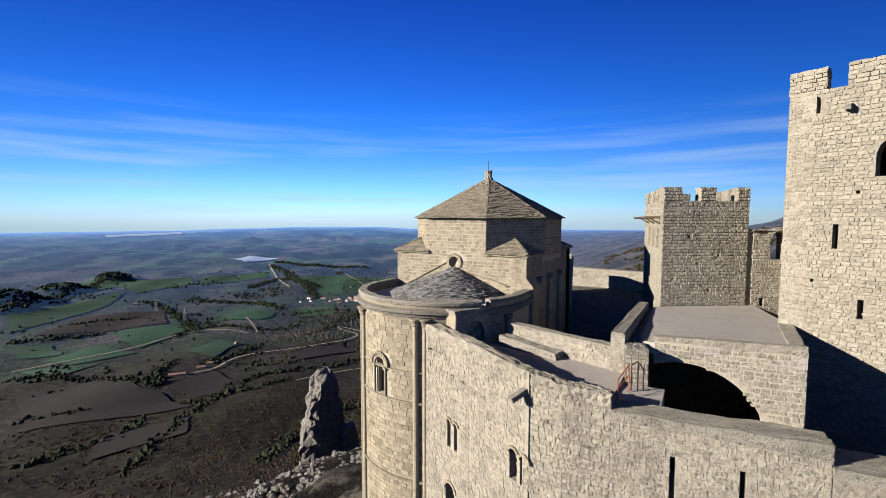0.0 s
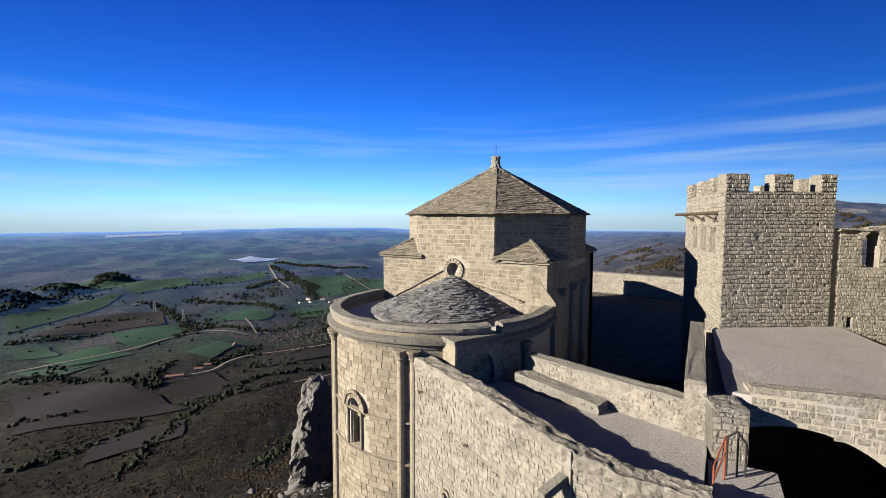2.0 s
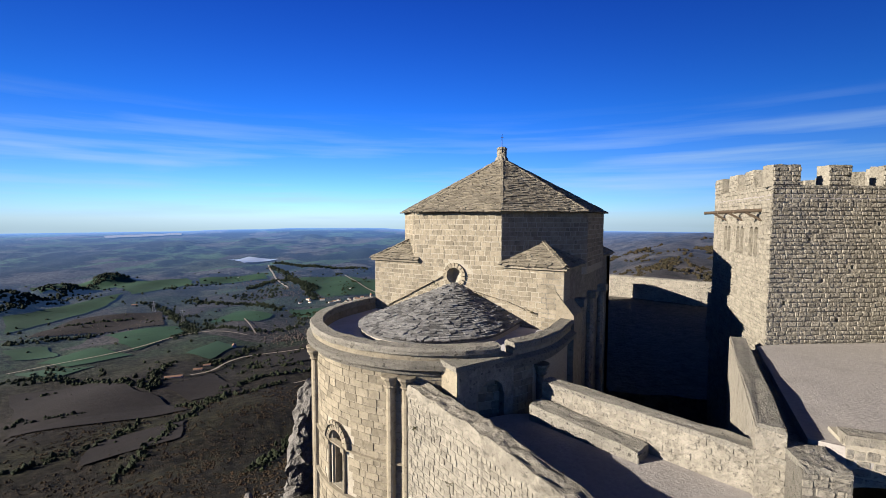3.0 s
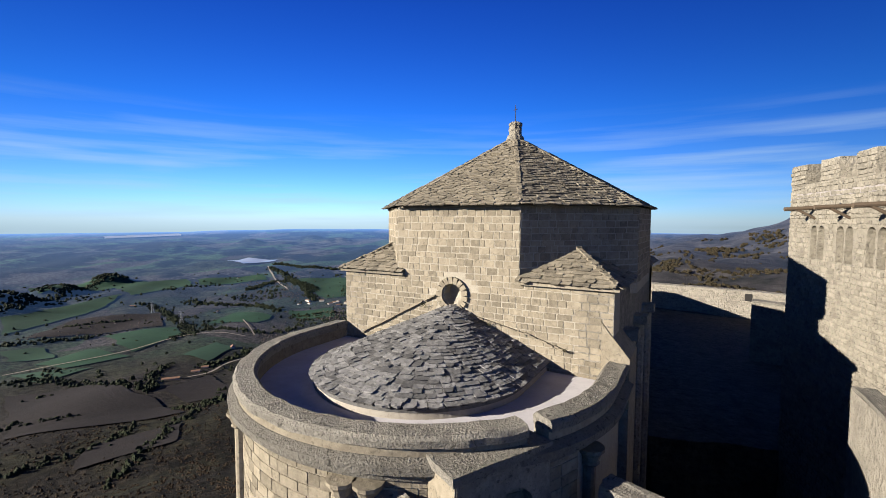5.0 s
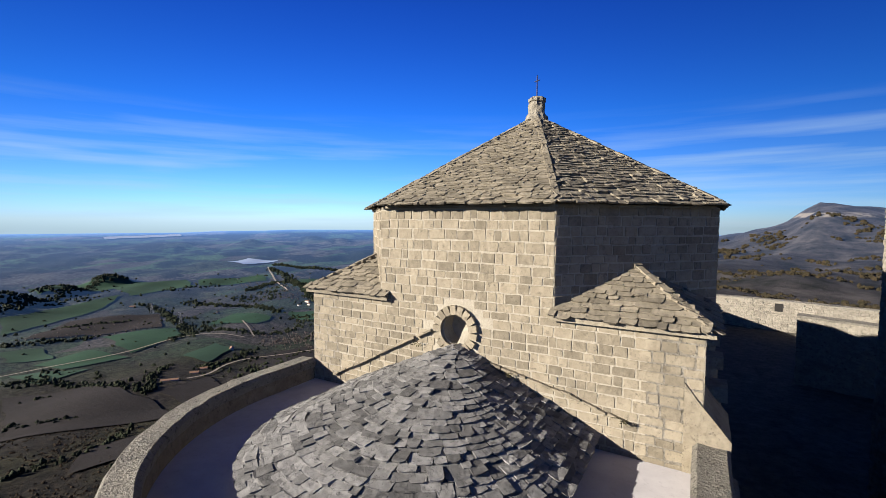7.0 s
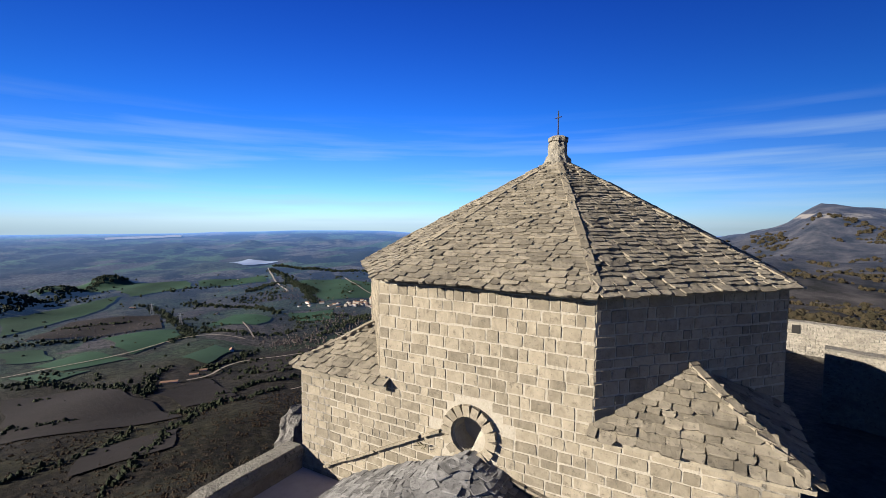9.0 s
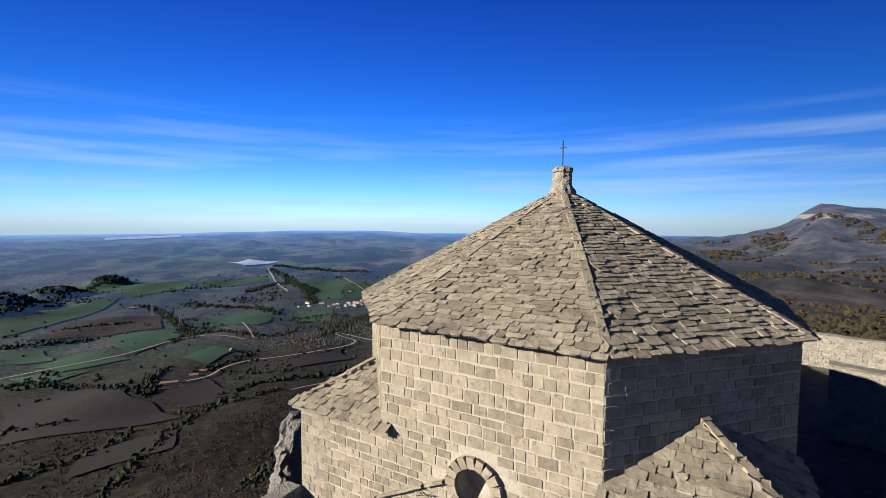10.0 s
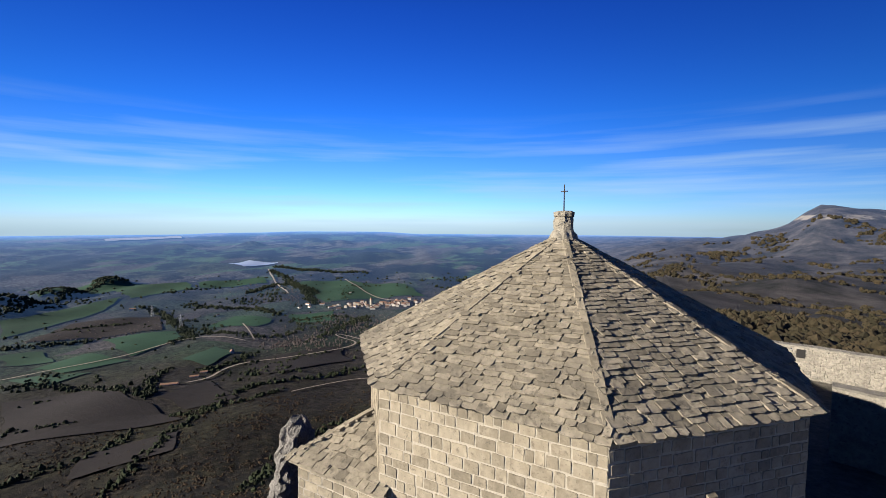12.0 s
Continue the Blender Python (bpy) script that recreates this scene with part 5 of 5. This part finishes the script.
for _ in range(9000):
    r, az = rng.uniform(800, 2640), rng.uniform(112, 172)
    x, y = r * math.cos(radians(az)), r * math.sin(radians(az))
    v = noise.noise(Vector((x, y, 9)) / 210) + 0.6 * noise.noise(Vector((x, y, 4)) / 70)
    if v > 0.42 or rng.random() < 0.035:
        spots.append((x, y, rng.uniform(3, 7.5) * (0.6 + r / 3000)))
for a, hr, up, wide in HILLS:
    if hr < 2620 and up > 30:
        for _ in range(70):
            d, t = wide * 0.85 * math.sqrt(rng.random()), rng.uniform(0, math.tau)
            spots.append((hr * math.cos(radians(a)) + d * math.cos(t), hr * math.sin(radians(a)) + d * math.sin(t), rng.uniform(7, 14)))
grow("hedgerow_trees", spots, CROWN, TREES, "dark evergreen trees and hedges along streams and fields", "tree")

spots = []
while len(spots) < 2600:
    r, az = rng.uniform(90, 2300), rng.uniform(70, 100)
    x, y = r * math.cos(radians(az)), r * math.sin(radians(az))
    if noise.noise(Vector((x, y, 7)) / 150) + 0.6 * noise.noise(Vector((x, y, 2)) / 40) > (0.0 if r < 330 else 0.22):
        spots.append((x, y, rng.uniform(1.6, 4.2) * (0.7 + r / 700)))
grow("hill_scrub", spots, BUSH, OAK, "dark olive coloured scrub oak on the hillside", "bush")
spots = []
for _ in range(900):
    r, az = rng.uniform(110, 300), rng.uniform(70, 92)
    spots.append((r * math.cos(radians(az)), r * math.sin(radians(az)), rng.uniform(2, 4.5)))
grow("hill_wood", spots, BUSH, OAK, "dark scrub oak wood below the mountain", "tree")

spots = []
for cx, cy, sx, n in ((-850, 760, 60, 260), (-870, 960, 70, 300), (-990, 1040, 70, 120), (-1500, 1250, 120, 240), (-1750, 1480, 130, 200)):
    for _ in range(n):
        spots.append((cx + rng.gauss(0, sx), cy + rng.gauss(0, sx * 0.7), rng.uniform(2.2, 4)))
grow("bare_poplars", spots, POPLAR, BARE, "leafless grey-mauve poplars beside the lane", "tree")
spots = []
for i in range(26):
    for j in range(16):
        f, g = i / 25, j / 15
        p = Vector((-1453, 400)).lerp(Vector((-1657, 577)), g).lerp(Vector((-1302, 654)).lerp(Vector((-1570, 781)), g), f)
        spots.append((p.x + rng.gauss(0, 2), p.y + rng.gauss(0, 2), rng.uniform(3.5, 5.5)))
grow("orchard_trees", spots, BUSH, BARE, "rows of bare orchard trees", "tree")

# ---- village and farms ----
def house(x, y, turn, w, d, h, white):
    z = height(x, y) - 0.6
    ob = thing("house", (x, y, z), "small pale village house with a clay tile roof", "house", "village houses")
    m = pose(x, y, z, 0, 0, turn)
    b = Build()
    c = [(-w / 2, -d / 2), (w / 2, -d / 2), (w / 2, d / 2), (-w / 2, d / 2)]
    b.hexa([m @ Vector((*p, 0)) for p in c] + [m @ Vector((*p, h)) for p in c])
    b.add([m @ Vector(p) for p in ((-w / 2, -d / 2, h), (-w / 2, d / 2, h), (-w / 2, 0, h + d * 0.24), (w / 2, -d / 2, h), (w / 2, d / 2, h), (w / 2, 0, h + d * 0.24))], [(0, 1, 2), (3, 5, 4)])
    part("wall", b, WHITEWASH if white else PLASTER, ob)
    b = Build()
    e = 0.5
    for s in (-1, 1):
        b.hexa([m @ Vector(p) for p in ((-w / 2 - e, s * (d / 2 + e), h - 0.3), (w / 2 + e, s * (d / 2 + e), h - 0.3), (w / 2 + e, 0, h + d * 0.24), (-w / 2 - e, 0, h + d * 0.24),
                                         (-w / 2 - e, s * (d / 2 + e), h), (w / 2 + e, s * (d / 2 + e), h), (w / 2 + e, 0, h + d * 0.24 + 0.3), (-w / 2 - e, 0, h + d * 0.24 + 0.3))])
    part("roof", b, TILE, ob)
    return ob


rng = random.Random(31)
for i in range(74):
    f = rng.random()
    x, y = -1150 + 190 * f + rng.gauss(0, 26), 1290 + 120 * f + rng.gauss(0, 44)
    house(x, y, rng.choice((20, 35, 110, 125)) + rng.uniform(-8, 8), rng.uniform(11, 19), rng.uniform(9, 12), rng.uniform(6, 11), rng.random() < 0.6)
for x, y in ((-1177, 1182), (-1114, 1159), (-1190, 1215), (-907, 602), (-1738, 779), (-1406, 885), (-1259, 1157), (-1264, 1224), (-1273, 1121), (-1305, 1191), (-2055, 1415), (-1343, 1471)):
    house(x, y, rng.uniform(0, 180), rng.uniform(10, 20), rng.uniform(8, 10), rng.uniform(4, 6), True)
for x, y, w in ((-751, 384, 26), (-776, 440, 14), (-797, 470, 12)):
    house(x, y, 50, w, 7, 2.6, True)
tower_z = height(-1120, 1345)
belfry = thing("village_church", (-1120, 1345, tower_z - 1), "tall stone village church tower with a pointed roof", "church")
b = Build()
b.prism([(-1124, 1341), (-1116, 1341), (-1116, 1349), (-1124, 1349)], tower_z - 1, tower_z + 22)
part("tower", b, PLASTER, belfry)
b = Build()
b.add([(-1124.6, 1340.4, tower_z + 22), (-1115.4, 1340.4, tower_z + 22), (-1115.4, 1349.6, tower_z + 22), (-1124.6, 1349.6, tower_z + 22), (-1120, 1345, tower_z + 32)], [(0, 1, 4), (1, 2, 4), (2, 3, 4), (3, 0, 4), (3, 2, 1, 0)])
part("spire", b, TILE, belfry)

for px, py in ((-1600, 775), (-1290, 700)):
    z = height(px, py)
    ob = thing("pylon", (px, py, z), "grey steel lattice power pylon in the fields", "pylon", "power pylons")
    for sx, sy in ((-1, -1), (1, -1), (1, 1), (-1, 1)):
        b = Build()
        b.tube((px + sx * 4, py + sy * 4, z - 1), (px + sx * 0.6, py + sy * 0.6, z + 38), 0.45, 0.3, 5)
        part("leg", b, STEEL, ob)
    for i, up in enumerate((26, 31, 36)):
        b = Build()
        b.tube((px - 6, py - 4, z + up), (px + 6, py + 4, z + up), 0.35, 0.35, 5)
        part("arm", b, STEEL, ob)
    for i in range(5):
        g0, g1 = 4 - 0.09 * 8 * i, 4 - 0.09 * 8 * (i + 1)
        for sx in (-1, 1):
            for sy in (-1, 1):
                b = Build()
                b.tube((px - g0 * sx, py + g0 * sy, z + 8 * i), (px + g1 * sx, py + g1 * sy, z + min(38, 8 * (i + 1))), 0.25, 0.25, 4)
                part("brace", b, STEEL, ob)

# ---- stones and slabs, laid last ----
pieces("stone_block", BLOCKS, [m for m in east_stones], ASHLAR, east_wall, (0.5, 0, 38.2), 300)
pieces("voussoir", [unit_voussoir()], ring_stones, ASHLAR, east_wall, (0, 0, 37.7), 40)
for i, core in enumerate(drum):
    if i == 0:
        continue
    side = wall_stones(300 + i, octagon[i], octagon[(i + 1) % 8], CORNER - 0.2, EAVE, 0.205, 0.31, 0.008, 0.012, None, None, 0.36)
    pieces("stone_block", BLOCKS, side, ASHLAR, core, (2.2, 0, 39.5) if i == 1 else None, 90)
pieces("roof_slab", SLABS, dome_slabs, SLAB, dome_roof, (2.2, -0.3, 41.0), 300)
pieces("hip_stone", BLOCKS, dome_hips, ASHLAR, dome_roof, (2.2, -0.3, 41.0), 60)
for (roof, slabs, hips), spot in zip(corner_sets, ((4, 0, 38.6), (-4, 0, 38.6), None, None)):
    pieces("roof_slab", SLABS, slabs, SLAB, roof, spot, 120)
    pieces("hip_stone", BLOCKS, hips, ASHLAR, roof, spot, 20)
pieces("roof_slab", SLABS, cone_slabs, SLAB_GREY, apse_roof, (2.0, -4.9, 36.2), 300)
apse_stones = []
rng = random.Random(9)
z = 24.0
while z < 35.4:
    h = 0.24 * rng.uniform(0.85, 1.15)
    ang = -20.0
    while ang > -176:
        w = 0.4 * rng.uniform(0.6, 1.4)
        da = math.degrees(w / WR)
        mid = ang - da / 2
        if not (abs(mid - WIN_A) < 6.3 + da * 0.5 and WIN_Z - 0.2 < z + h / 2 < 33.5):
            d = Vector((math.cos(radians(mid)), math.sin(radians(mid)), 0))
            t = Vector((-d.y, d.x, 0))
            apse_stones.append(frame_of(t, d, Vector((AX, AY, z + h / 2)) + d * (WR - 0.08), (w - 0.009, 0.076 + 0.008 * rng.random(), h - 0.009)))
        ang -= da
    z += h
pieces("stone_block", BLOCKS, apse_stones, ASHLAR, apse_wall, (0.5, -6.3, 33.5), 300)
window_stones = []
for r0, r1, proud in window_rings:
    window_stones += arch_stones(wa, wb, 2.0, 32.72, r0, r1, proud, 0, 180, 11)
pieces("voussoir", [unit_voussoir()], window_stones, ASHLAR, apse_wall, (-1, -6.3, 32.7), 40)
for (core, stones, holes, p, q), spot in zip(curtain_stones, ((3, -7, 34), (7, -9, 34), (9, -9.4, 34), (10.5, -9.4, 34))):
    pieces("stone_block", BLOCKS, stones, RUBBLE, core, spot, 220)
    rings = []
    for hx, hz, w, h, head_kind in holes:
        rings += arch_stones(p, q, hx, hz + h - w / 2, w / 2 + 0.01, w / 2 + 0.14, 0.05, 0, 180, 7)
    if rings:
        pieces("voussoir", [unit_voussoir()], rings, ASHLAR, core, spot, 60)
pieces("stone_block", ROUGH_BLOCKS, platform_stones, RUBBLE, arch_wall, (14.5, -5, 35), 150)
pieces("stone_block", BLOCKS, front_stones, RUBBLE, front_core, (14, -9.2, 33.5), 300)
for core, stones in tower_stones:
    pieces("stone_block", ROUGH_BLOCKS, stones, KEEP, core, (11.7, 4.2, 40), 250)
pieces("stone_block", ROUGH_BLOCKS, link_stones, KEEP, link_core, (17, 7.4, 38), 100)
pieces("voussoir", [unit_voussoir()], link_arch, KEEP, link_core, (17, 7.4, 38), 20)
pieces("stone_block", ROUGH_BLOCKS, keep_stones, KEEP, keep_cores[0], (17.6, 1.9, 41), 300)
for (ob, core), a, c, low, high in ((far_wall, (-6, 44.5), (11.8, 42.2), 28, 32.9), (far_wall2, (11.8, 42.2), (21, 41.0), 28, 32.8), (far_wall3, (20.0, 38.8), (26, 36.5), 29, 34.5)):
    pieces("stone_block", ROUGH_BLOCKS, wall_stones(500 + int(high), a, c, low, high, 0.26, 0.42, 0.06, 0.03, None, None, 0.45), RUBBLE, core, None, 0)
for (ob, core), a, c, low, high in ((terrace_wall, (5.25, -3.9), (11.05, -5.65), 34.4, 35.1), (pier_wall, (11.2, -6.3), (12.0, -6.1), 33.5, 35.3)):
    pieces("stone_block", ROUGH_BLOCKS, wall_stones(520 + int(a[0]), a, c, low, high, 0.18, 0.28, 0.02, 0.012, None, None, 0.4), RUBBLE, core, (*a, 35), 80)
scar = hip_stones(601, (-0.5, -0.03, 37.72), (-3.55, -0.03, 36.15), 0.13, 0.05, 0.3) + hip_stones(602, (0.45, -0.03, 37.2), (2.45, -0.03, 36.81), 0.12, 0.05, 0.28) + hip_stones(603, (2.45, -0.03, 36.81), (3.5, -0.03, 36.5), 0.12, 0.05, 0.28)
pieces("drip_stone", BLOCKS, scar, ASHLAR, east_wall, (0, 0, 37), 60)
for merlon, stones in merlon_stones:
    pieces("stone_block", ROUGH_BLOCKS, stones, KEEP, merlon, (12, 4, 42), 40)
